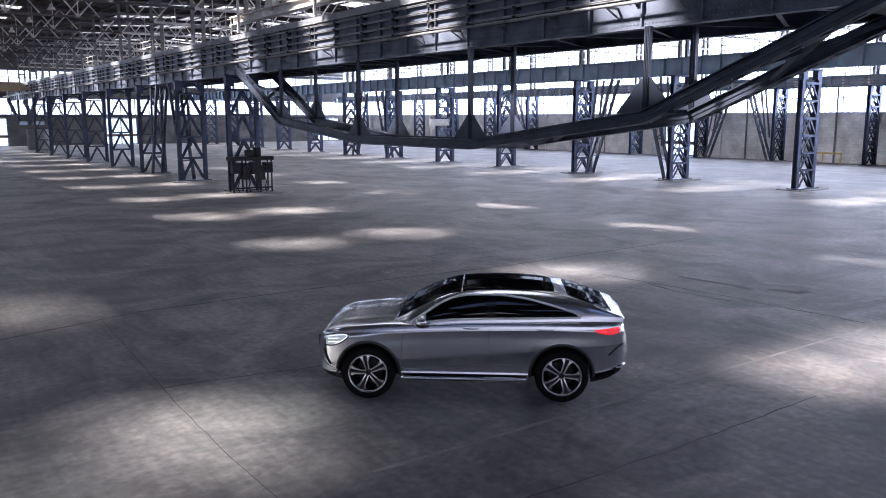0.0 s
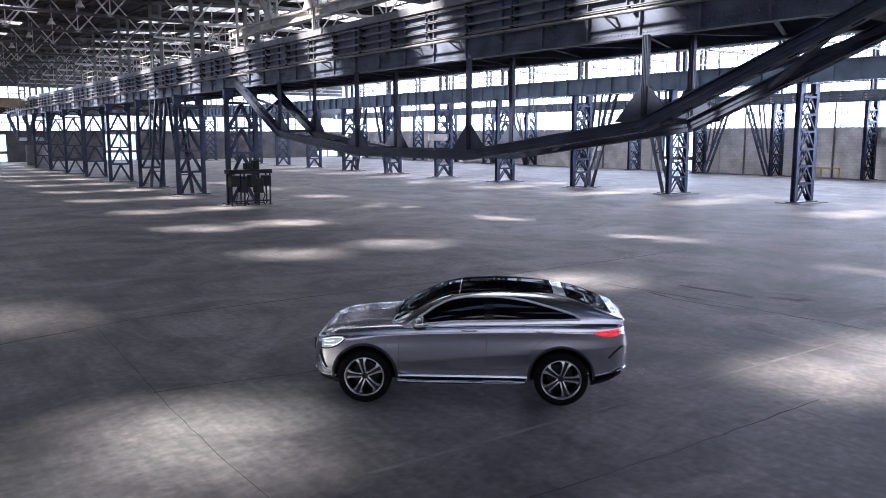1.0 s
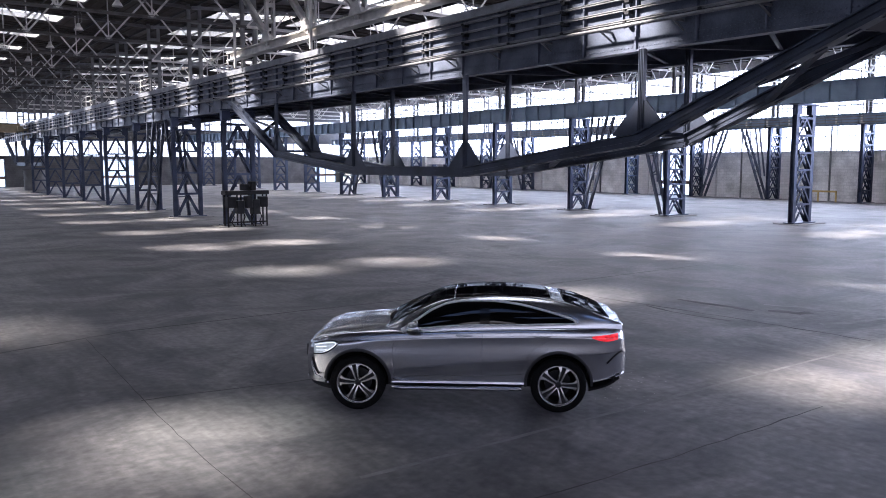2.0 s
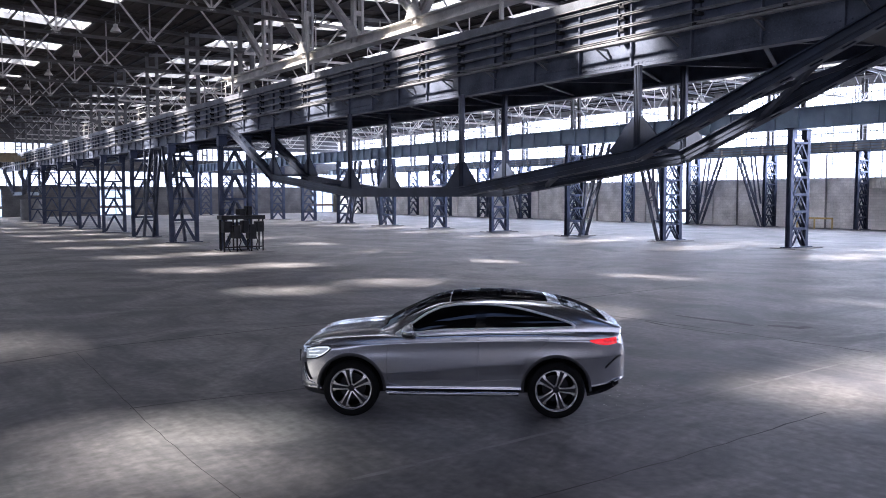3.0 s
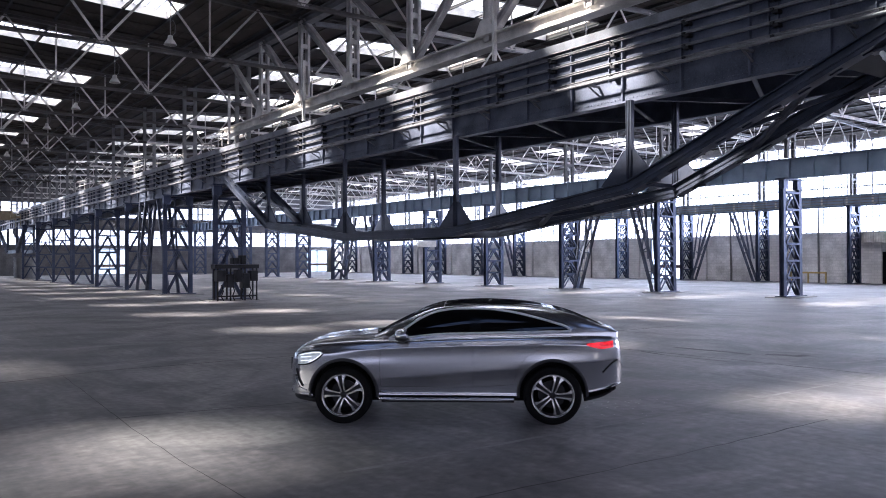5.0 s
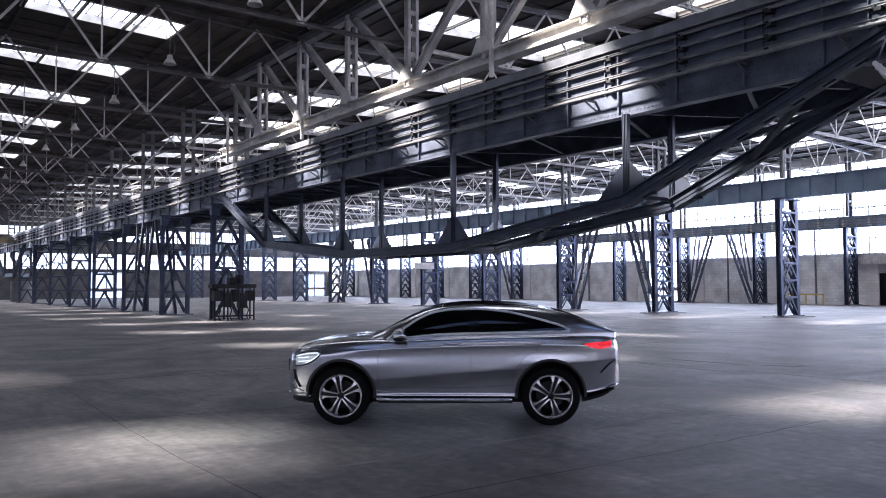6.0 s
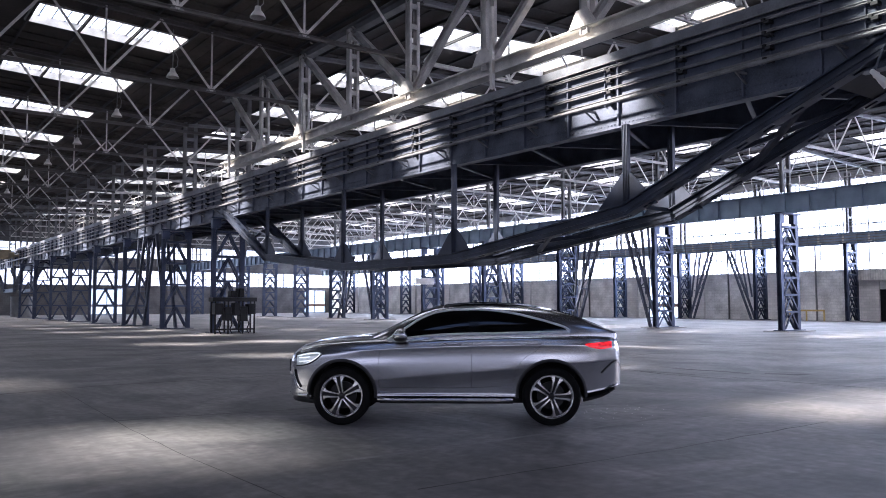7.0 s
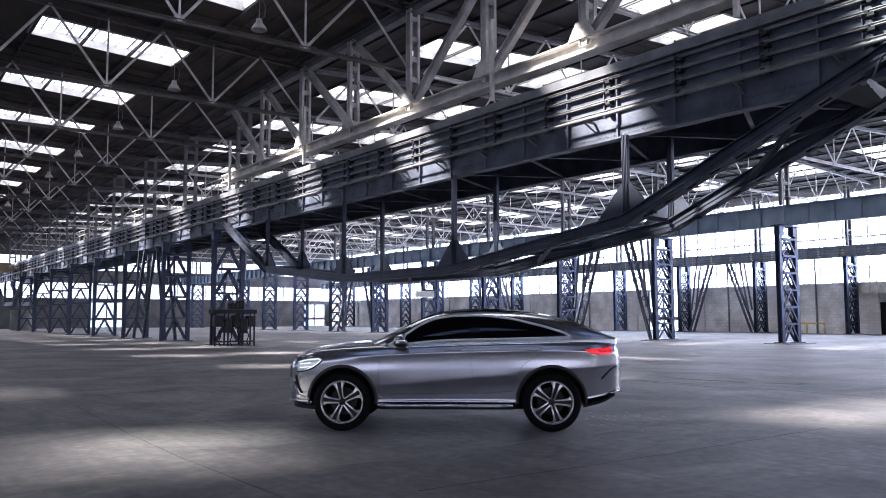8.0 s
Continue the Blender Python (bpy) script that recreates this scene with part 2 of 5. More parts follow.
def i_shape(w, h, t=0.03):
    a, b, c = w / 2, h / 2, t / 2
    return [(-a, -b), (a, -b), (a, -b + t), (c, -b + t), (c, b - t), (a, b - t), (a, b), (-a, b), (-a, b - t), (-c, b - t), (-c, -b + t), (-a, -b + t)]


def angle_shape(w, t=0.02):
    a = w / 2
    return [(-a, -a), (a, -a), (a, -a + t), (-a + t, -a + t), (-a + t, a), (-a, a)]


def round_shape(r, n=10):
    return [(r * math.cos(2 * math.pi * i / n), r * math.sin(2 * math.pi * i / n)) for i in range(n)]


def mesh_of(bm, name, mat, smooth=False):
    bmesh.ops.recalc_face_normals(bm, faces=bm.faces)
    me = bpy.data.meshes.new(name)
    bm.to_mesh(me)
    bm.free()
    me.materials.append(mat)
    if smooth:
        me.shade_smooth()
    return me


def part(name, bm, mat, parent=None, label="", smooth=False):
    """One mesh object under a thing or a part."""
    me = bm if isinstance(bm, bpy.types.Mesh) else mesh_of(bm, name, mat, smooth)
    ob = new(name, me)
    ob.parent = parent
    if label:
        ob["label"] = label
    return ob


def bar(name, p, q, outline, mat, parent, up=(0, 0, 1), label=""):
    bm = bmesh.new()
    section(bm, p, q, outline, up)
    return part(name, bm, mat, parent, label)


def block(name, x0, y0, z0, x1, y1, z1, mat, parent, label=""):
    bm = bmesh.new()
    box(bm, x0, y0, z0, x1, y1, z1)
    return part(name, bm, mat, parent, label)


def thing(name, at, label, category, group="", kind=""):
    ob = new(name)
    ob.empty_display_size = 0.2
    ob.location = at
    return tagged(ob, label, category, group, kind)

# ---- the hall: grid of columns, 9.14 m apart along y ----
BAY = 9.14
Y0 = 44.6                      # the end column of the long span
ROW_A, ROW_R, ROW_S, ROW_L = 18.2, 45.2, 72.4, -10.0
Y_T = 25.6                     # a line of roof trusses
X_FAR, X_NEAR, Y_END, Y_BACK = 74.6, -36.2, 136.5, -28.0
AISLES = ((X_NEAR, ROW_L), (ROW_L, ROW_A), (ROW_A, ROW_R), (ROW_R, X_FAR))


def roof_z(x):
    for a, b in AISLES:
        if a <= x <= b:
            return 14.7 - 0.05 * abs(x - (a + b) / 2)
    return 14.0


# floor and ground
bm = bmesh.new()
box(bm, X_NEAR - 0.4, Y_BACK - 0.4, -0.3, X_FAR + 0.4, Y_END + 0.4, 0)
floor = tagged(part("floor", bm, M_FLOOR), "worn grey concrete factory floor with dust streaks and stains", "floor", kind="structure")
bm = bmesh.new()
bmesh.ops.create_grid(bm, x_segments=8, y_segments=8, size=1500)
ground = tagged(part("ground", bm, M_GROUND), "flat pale ground outside the factory hall", "ground", kind="structure")
ground.location = (20, 54, -0.31)

# roof lights: x from, x to, and the offset of their middle from a truss line
# the second and third rows are unseen, placed to cast the floor's sun patches
SKYLIGHTS = ((-29.5, -25.0, 2.95), (-17.8, -12.4, 2.5), (-6.9, 0.0, 8.3), (6.2, 12.75, 3.8), (21.0, 27.0, 4.2), (28.2, 31.8, 5.3), (34.0, 40.6, 2.95), (51.2, 57.8, 5.8), (62.0, 68.6, 2.95))
HALF = 1.35


def half_of(x1):
    """Half the width of the roof lights of one row."""
    return 0.9 if x1 < -20 else 1.65 if x1 < -10 else 2.0 if x1 > 31.5 else HALF


def roof():
    bm = bmesh.new()
    n0, n1 = -5, 12
    ya, yb = Y_BACK - 0.4, Y_END + 0.4
    for a, b in AISLES:
        mid = (a + b) / 2
        for xa, xb in ((a, mid), (mid, b)):
            rows = [s for s in SKYLIGHTS if xa < s[0] + 0.5 and s[1] - 0.5 < xb]
            xs = [xa] + [e for s in rows for e in s[:2]] + [xb]
            for i in range(len(xs) - 1):
                u, v = xs[i], xs[i + 1]
                zu, zv = roof_z(u + 0.001), roof_z(v - 0.001)
                spans = [(ya, yb)]
                if i % 2:
                    x0, x1, off = rows[i // 2]
                    cuts = [Y_T + n * BAY + off for n in range(n0, n1)]
                    half = half_of(x1)
                    edge = [ya] + [c + s * half for c in cuts for s in (-1, 1)] + [yb]
                    spans = [(p, q) for p, q in zip(edge[0::2], edge[1::2]) if q > p]
                c = (u + v) / 2
                for y0, y1 in spans:
                    section(bm, (c, y0, 0), (c, y1, 0), [(u - c, zu), (v - c, zv), (v - c, zv + 0.2), (u - c, zu + 0.2)])
            # seams of the boards stand a little below them
            x = xa
            while x < xb:
                w = min(0.72, xb - x)
                if not any(s[0] - 0.75 < x < s[1] for s in rows):
                    section(bm, (x, Y_BACK, roof_z(x + 0.001) - 0.012), (x, Y_END, roof_z(x + 0.001) - 0.012), flat(0.05, 0.05))
                x += w
    y = Y_BACK
    while y < Y_END:
        for a, b in AISLES:
            mid = (a + b) / 2
            for xa, xb in ((a, mid), (mid, b)):
                if not any(xa < t[0] + 0.5 and t[1] - 0.5 < xb and any(abs(y - Y_T - n * BAY - t[2]) < 2.4 for n in range(n0, n1)) for t in SKYLIGHTS):
                    section(bm, (xa, y, roof_z(xa + 0.001) - 0.03), (xb, y, roof_z(xb - 0.001) - 0.03), flat(0.07, 0.08))
        y += BAY / 8
    return tagged(part("ceiling", bm, M_ROOF), "dark sooty board roof with battens between steel purlins", "ceiling", kind="structure")


roof()


def purlins():
    """Black beams along the aisles, under the boards and the roof lights."""
    for a, b in AISLES:
        mid = (a + b) / 2
        for k in range(-6, 7):
            x = mid + 2.17 * k
            if a + 0.4 < x < b - 0.4:
                z = roof_z(x) - 0.10
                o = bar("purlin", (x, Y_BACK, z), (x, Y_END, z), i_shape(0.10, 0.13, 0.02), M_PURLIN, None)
                tagged(o, "soot-black steel purlin under the roof boards", "purlin", "roof purlins", kind="structure")


purlins()


def skylight(x0, x1, half, count):
    """A strip of three glazed sections on a raised curb; the origin is at the middle of the opening."""
    mid, w = (x0 + x1) / 2, (x1 - x0) / 2
    z0, z1 = roof_z(x0), roof_z(x1)
    slope = (z1 - z0) / (x1 - x0)
    sk = thing("skylight", (mid, 0, (z0 + z1) / 2), "long glazed roof light of three sections on a pale raised curb", "skylight", "roof lights")
    bm = bmesh.new()
    for y in (-half, half):
        section(bm, (-w, y, 0.14 - w * slope), (w, y, 0.14 + w * slope), flat(0.06, 0.42))
    for x in (-w, w):
        section(bm, (x, -half, 0.14 + x * slope), (x, half, 0.14 + x * slope), flat(0.06, 0.42))
    part("curb", bm, M_PALE, sk)
    step = 2 * w / count
    pane = bmesh.new()
    box(pane, -step / 2 + 0.015, -half, 0, step / 2 - 0.015, half, 0.012)
    pane = mesh_of(pane, "pane", M_DUSTY)
    for i in range(count):
        x = -w + step * (i + 0.5)
        p = part("pane", pane, None, sk)
        p.location = (x, 0, 0.30 + x * slope)
        p.visible_shadow = False
    for i in range(1, count):
        x = -w + step * i
        wide = 0.07 if i % 4 == 0 else 0.035
        bar("glazing_bar", (x, -half, 0.30 + x * slope), (x, half, 0.30 + x * slope), flat(wide, 0.05), M_TRUSS, sk)
    return sk


M_FROST = bpy.data.materials.new("frosted_roof_glass")
M_FROST.use_nodes = True
milk = M_FROST.node_tree.nodes.new("ShaderNodeBsdfTranslucent")
milk.inputs[0].default_value = (0.82, 0.84, 0.87, 1)
M_FROST.node_tree.links.new(milk.outputs[0], M_FROST.node_tree.nodes["Material Output"].inputs["Surface"])
rng = random.Random(11)
for x0, x1, off in SKYLIGHTS:
    near = x1 < -10
    first = skylight(x0, x1, half_of(x1), 8 if near else 12)
    first.location.y = Y_T - 3 * BAY + off
    base = first.location.copy()
    blocked = next(p for p in first.children if p.name.startswith("pane")).data.copy()
    blocked.materials[0] = M_SUN_BLOCK
    if x0 > 33:
        next(p for p in first.children if p.name.startswith("pane")).data.materials[0] = M_FROST
    made = [first] + [copy_thing(first, Matrix.Translation((base.x, Y_T + n * BAY + off, base.z))) for n in range(-2, 5 if near else 12)]
    for sk in made:
        # some unseen panes are made opaque to keep sun out and shape its patches
        for pane in [p for p in sk.children if p.name.startswith("pane")]:
            k = round(pane.location.x / ((x1 - x0) / (8 if near else 12)) + (3.5 if near else 5.5))
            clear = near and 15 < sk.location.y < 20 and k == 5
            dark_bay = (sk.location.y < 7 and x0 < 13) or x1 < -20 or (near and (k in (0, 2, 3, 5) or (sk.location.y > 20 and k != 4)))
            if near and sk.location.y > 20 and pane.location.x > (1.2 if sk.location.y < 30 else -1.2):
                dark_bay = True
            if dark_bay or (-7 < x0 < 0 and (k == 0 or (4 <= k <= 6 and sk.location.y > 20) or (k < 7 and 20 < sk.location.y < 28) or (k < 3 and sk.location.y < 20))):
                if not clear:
                    pane.data = blocked
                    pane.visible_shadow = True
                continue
            pane.visible_shadow = rng.random() < (0.3 if near else 0.06 if x0 < 5 else 0.35 if 20 < x0 < 33 else 1.0 if x0 > 33 or (x0 < 10 and sk.location.y < 12) else 0.04)
            if near and 15 < sk.location.y < 20:
                pane.visible_shadow = not clear

# walls with window bands
def wall(name, x0, y0, x1, y1, bands, label, doors=(), mat=M_WALL):
    """A wall of boxes with long openings between the heights in bands, and doorways (from, to, height) along it."""
    bm = bmesh.new()
    z = -0.3
    along_y = (y1 - y0) > (x1 - x0)
    for lo, hi in bands + [(15.2, 15.2)]:
        start, stop = (y0, y1) if along_y else (x0, x1)
        at = start
        for d0, d1, h in (doors if z < 0 else ()):
            for u, v, zz in ((at, d0, z), (d0, d1, h)):
                box(bm, *((x0, u, zz, x1, v, lo) if along_y else (u, y0, zz, v, y1, lo)))
            at = d1
        box(bm, *((x0, at, z, x1, stop, lo) if along_y else (at, y0, z, stop, y1, lo)))
        z = hi
    return tagged(part(name, bm, mat), label, "wall", kind="structure")


SILL, HEAD, HEAD2 = 4.7, 7.2, 13.2
wall("wall_far", X_FAR, Y_BACK, X_FAR + 0.4, Y_END, [(SILL, HEAD2)], "grey block wall under a tall band of factory windows", [(33.7, 35.8, 2.9), (56.4, 60.6, 4.6)])
wall("wall_near", X_NEAR - 0.4, Y_BACK, X_NEAR, Y_END, [(SILL, HEAD2)], "grey block wall under a tall band of factory windows")
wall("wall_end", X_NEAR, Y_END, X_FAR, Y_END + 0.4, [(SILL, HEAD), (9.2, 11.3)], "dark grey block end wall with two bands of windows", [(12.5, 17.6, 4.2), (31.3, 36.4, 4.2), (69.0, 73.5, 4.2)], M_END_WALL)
wall("wall_back", X_NEAR, Y_BACK - 0.4, X_FAR, Y_BACK, [(SILL, HEAD2)], "grey block wall under a band of windows")


def window(name, along, length, sill, head):
    """A steel window of one bay; along is 'y' or 'x', and the origin is its lower corner."""
    win = thing(name, (0, 0, 0), "overexposed steel-framed factory window with many small panes", "window", kind="structure")

    def place(u, z):
        return (0, u, z) if along == "y" else (u, 0, z)
    out = 1 if along == "y" else -1
    for z in (sill, head):
        bar("window_frame", place(0, z), place(length, z), flat(0.12, 0.12), M_STEEL, win)
    rows = max(2, round((head - sill) / 1.4))
    for i in range(1, rows):
        z = sill + (head - sill) * i / rows
        bar("glazing_bar", place(0, z), place(length, z), flat(0.05, 0.05 if i != rows // 2 else 0.12), M_TRUSS, win)
    for i in range(17):
        u = length * i / 16
        bar("mullion", place(u, sill), place(u, head), flat(0.055 if i % 4 else 0.16, 0.06), M_TRUSS, win)
    pane = block("pane", *(place(0, sill)), *(0.01 if along == "y" else length, length if along == "y" else 0.01, head), M_GLASS, win)
    pane.visible_shadow = False
    return win


k = 0
for name_x, rows_n in ((X_FAR + 0.2, range(-4, 10)), (X_NEAR - 0.2, range(-4, 10))):
    first = None
    for n in rows_n:
        y = Y0 + n * BAY
        k += 1
        if first is None:
            first = window("window_%d" % k, "y", BAY, SILL, HEAD2)
            first.location = (name_x, y, 0)
        else:
            copy_thing(first, Matrix.Translation((name_x, y, 0))).name = "window_%d" % k
first = None
for a, b in AISLES:
    for i in range(3):
        x = a + (b - a) * i / 3
        k += 1
        w = window("window_%d" % k, "x", (b - a) / 3, SILL, HEAD)
        w.location = (x, Y_END + 0.2, 0)
        k += 1
        w = window("window_%d" % k, "x", (b - a) / 3, 9.2, 11.3)
        w.location = (x, Y_END + 0.2, 0)

# piers of the far wall
for n in range(-3, 10):
    y = Y0 + n * BAY
    p = block("pier", X_FAR - 0.25, y - 0.9, 0, X_FAR, y + 0.9, SILL, M_PILASTER, None)
    tagged(p, "whitewashed masonry pier of the factory wall", "pier", "wall piers")


# ---- columns ----
def column(height, panel, wx=2.0, label="", group="", wide=0.30, arch=False):
    """A laced column of two box legs; the origin is on the floor."""
    col = thing("steel_column", (0, 0, 0), label, "column", group)
    leg = bmesh.new()
    section(leg, (0, 0, 0.1), (0, 0, height), i_shape(wide, wide, 0.035), (0, 1, 0))
    leg = mesh_of(leg, "leg", M_COLUMN_SHADE)
    a = wx / 2 - 0.15
    for s in (-1, 1):
        part("leg", leg, None, col).location = (s * a, 0, 0)
    n = round((height - 0.9) / panel)
    step = (height - 0.9) / n
    run = 2 * a - 0.30
    brace, strut = bmesh.new(), bmesh.new()
    section(brace, (-run / 2, 0, 0.05), (0, 0, step - 0.05), angle_shape(0.11, 0.025), (0, 1, 0))
    section(strut, (-run / 2, 0, 0), (run / 2, 0, 0), angle_shape(0.13, 0.025), (0, 1, 0))
    brace, strut = mesh_of(brace, "lacing_bar", M_COLUMN_SHADE), mesh_of(strut, "batten", M_COLUMN_SHADE)
    for y in (-0.13, 0.13):
        for i in range(n):
            z = 0.15 + step * i
            for s in (1, -1):
                b = part("lacing_bar", brace, None, col)
                b.location, b.scale = (0, y, z), (s, 1, 1)
            part("batten", strut, None, col).location = (0, y, z + step)
    if arch:
        for y in (-0.1, 0.1):
            bm = bmesh.new()
            bend = [(-a * math.cos(math.pi * i / 12), height - 1.25 + 1.15 * math.sin(math.pi * i / 12) ** 0.8) for i in range(13)]
            for p, q in zip(bend, bend[1:]):
                section(bm, (p[0], y, p[1]), (q[0], y, q[1]), flat(0.1, 0.1))
            part("arch_brace", bm, M_COLUMN_SHADE, col)
    cap = bmesh.new()
    box(cap, -wx / 2 - 0.1, -0.3, height, wx / 2 + 0.1, 0.3, height + 0.08)
    box(cap, -wx / 2 + 0.02, -0.17, height - 0.55, -wx / 2 + 0.5, 0.17, height)
    box(cap, wx / 2 - 0.5, -0.17, height - 0.55, wx / 2 - 0.02, 0.17, height)
    part("cap_plate", cap, M_COLUMN_SHADE, col)
    base = bmesh.new()
    box(base, -wx / 2 - 0.15, -0.35, 0.05, wx / 2 + 0.15, 0.35, 0.1)
    part("base_plate", base, M_COLUMN_SHADE, col)
    base = bmesh.new()
    box(base, -wx / 2 - 0.5, -0.8, -0.05, wx / 2 + 0.5, 0.8, 0.05)
    bmesh.ops.bevel(base, geom=base.edges, offset=0.02, affect="EDGES")
    part("plinth", base, M_CONC, col, "low concrete plinth")
    return col


col_a = column(6.55, 1.6, label="blue-grey laced steel column on a concrete plinth, under the crane girder", group="columns of the long-span row", wide=0.24, arch=True)
col_a.location = (17.8, Y0, 0)
for n in range(1, 8):
    copy_thing(col_a, Matrix.Translation((17.8, Y0 + n * BAY, 0)))
copy_thing(col_a, Matrix.Translation((17.8, 6.4, 0)))
col_r = column(6.95, 0.98, label="blue-grey laced steel column carrying a plate girder", group="columns of the middle and far rows")
R_Y = 26.2


def s_y(n):
    """The columns of the far row stand a little closer together."""
    return 27.06 + 8.94 * n


col_r.location = (ROW_R, R_Y, 0)
for x, n0, n1 in ((ROW_R, -2, 12), (ROW_S, -2, 12)):
    for n in range(n0, n1):
        if x == ROW_R and n == 0:
            continue
        copy_thing(col_r, Matrix.Translation((x, R_Y + n * BAY if x == ROW_R else s_y(n), 0)))


def plate_girder(x, z0, z1, label):
    g = thing("crane_girder", (x, 0, 0), label, "girder", "crane girders")
    ya, yb = R_Y - 2.5 * BAY, Y_END - 0.3
    bar("web", (0, ya, (z0 + z1) / 2), (0, yb, (z0 + z1) / 2), flat(0.03, z1 - z0 - 0.06), M_GIRDER_LIT, g)
    for z, nm in ((z0 + 0.02, "bottom_flange"), (z1 - 0.02, "top_flange")):
        bar(nm, (0, ya, z), (0, yb, z), flat(0.5, 0.04), M_GIRDER_LIT, g)
    rib = bmesh.new()
    box(rib, -0.2, -0.012, z0 + 0.04, -0.015, 0.012, z1 - 0.04)
    rib = mesh_of(rib, "stiffener", M_GIRDER_LIT)
    for i in range(int((yb - ya) / (BAY / 6))):
        part("stiffener", rib, None, g).location.y = ya + i * BAY / 6
    return g


plate_girder(ROW_R, 7.03, 8.25, "blue-grey riveted plate girder with stiffeners along the middle row")
plate_girder(ROW_S, 6.95, 8.0, "blue-grey plate girder with conductor bars along the far row")


# ---- the long-span girder of the near row ----
G_Z0, G_Z1, G_X, G_X2 = 6.66, 8.58, 17.72, 21.2
C_X, C_X2 = 17.52, 19.5          # the two under-slung chords
BARS = (8.44, 8.13, 7.81, 7.50)


def long_girder():
    g = thing("long_crane_girder", (0, 0, 0), "dark blue-grey trussed crane girder with conductor bars and an under-slung chord", "girder")
    ya, yb = 1.0, Y_END - 0.3
    for x, nm in ((G_X, "front_web"), (G_X2, "rear_web")):
        bar(nm, (x, ya, (G_Z0 + G_Z1) / 2), (x, yb, (G_Z0 + G_Z1) / 2), flat(0.03, G_Z1 - G_Z0), M_STEEL, g)
        bar("bottom_flange", (x + 0.05, ya, G_Z0), (x + 0.05, yb, G_Z0), flat(0.34, 0.05), M_STEEL, g)
    bar("fascia", (17.58, ya, 8.71), (17.58, yb, 8.71), flat(0.06, 0.26), M_FASCIA, g)
    bar("walkway", (19.5, ya, 8.80), (19.5, yb, 8.80), flat(3.8, 0.04), M_STEEL, g, label="plate walkway along the girder's top")
    bar("cable", (17.52, ya, 8.56), (17.52, yb, 8.56), round_shape(0.022, 8), M_COPPER, g, label="grey cable under the walkway edge")
    bm = bmesh.new()
    box(bm, G_X - 0.05, ya, G_Z0 + 0.03, G_X - 0.018, yb, G_Z0 + 0.34)
    part("bottom_angle", bm, M_STEEL, g)
    # rows of rivet heads along the bottom angle and below the walkway
    verts, faces = [], []
    y = 7.0
    while y < 46:
        for z, x in ((G_Z0 + 0.10, G_X - 0.05), (G_Z0 + 0.26, G_X - 0.05), (G_Z1 - 0.10, G_X - 0.016)):
            b = len(verts)
            verts += [(x, y - 0.022, z - 0.022), (x, y + 0.022, z - 0.022), (x, y + 0.022, z + 0.022), (x, y - 0.022, z + 0.022)]
            verts += [(x - 0.018, y + dy, z + dz) for dy, dz in ((-0.011, -0.011), (0.011, -0.011), (0.011, 0.011), (-0.011, 0.011))]
            faces += [(b, b + 4, b + 5, b + 1), (b + 1, b + 5, b + 6, b + 2), (b + 2, b + 6, b + 7, b + 3), (b + 3, b + 7, b + 4, b), (b + 4, b + 7, b + 6, b + 5)]
        y += 0.13
    rivets = bpy.data.meshes.new("rivets")
    rivets.from_pydata(verts, [], faces)
    rivets.materials.append(M_STEEL)
    tagged(part("rivets", rivets, None, g), kind="stuff")
    rib = bmesh.new()
    box(rib, -0.12, -0.025, G_Z0 + 0.03, -0.016, 0.025, G_Z1)
    rib = mesh_of(rib, "stiffener", M_STEEL)
    tie = bmesh.new()
    section(tie, (G_X, 0, G_Z0 + 0.12), (G_X2, 1.8, G_Z0 + 0.12), angle_shape(0.12, 0.02))
    tie = mesh_of(tie, "soffit_brace", M_CHORD_SHADE)
    y = 15.15 - 7 * 1.97
    i = 0
    while y < yb:
        part("stiffener", rib, None, g).location = (G_X, y, 0)
        if y < 60:
            t = part("soffit_brace", tie, None, g)
            t.location, t.scale = (0, y if i % 2 else y + 1.8, 0), (1, 1 if i % 2 else -1, 1)
        y += 1.97
        i += 1
    # conductor bars on brackets
    for z in BARS:
        bar("conductor_bar", (17.60, ya, z), (17.60, yb, z), i_shape(0.08, 0.075, 0.02), M_COPPER, g)
    bar("conduit", (17.22, ya, 7.30), (17.22, yb, 7.30), round_shape(0.05), M_COPPER, g)
    bracket = bmesh.new()
    for a, b in ((-0.10, -0.07), (0.15, 0.18)):
        box(bracket, 17.64, a, 7.35, G_X - 0.02, b, 8.54)
    for z in BARS:
        box(bracket, 17.66, -0.07, z - 0.12, G_X - 0.02, 0.15, z - 0.09)
    bracket = mesh_of(bracket, "bracket_plate", M_STEEL)
    clamp = bmesh.new()
    section(clamp, (17.50, 0, 0), (G_X - 0.03, 0, 0), [(-0.04, -0.08), (0.02, -0.08), (0.02, -0.14), (0.17, -0.14), (0.17, -0.06), (0.04, -0.06), (0.04, 0.0), (-0.04, 0.0)])
    clamp = mesh_of(clamp, "insulator", M_BLACK)
    clip = bmesh.new()
    box(clip, 17.24, -0.03, 7.24, G_X - 0.01, 0.03, 7.30)
    section(clip, (17.24, 0, 7.26), (G_X - 0.02, 0, 7.02), flat(0.04, 0.04))
    clip = mesh_of(clip, "conduit_bracket", M_COPPER)
    y = 15.5 - 5 * 2.47
    while y < 118:
        part("bracket_plate", bracket, None, g).location = (0, y, 0)
        if y < 70:
            for z in BARS:
                part("insulator", clamp, None, g).location = (0, y, z)
        part("conduit_bracket", clip, None, g).location = (0, y + 0.6, 0)
        y += 2.47
    # under-slung chords
    pts = [(44.4, 6.95), (38.6, 4.07), (30.65, 3.28), (22.7, 3.28), (14.8, 4.24), (6.2, 7.68)]
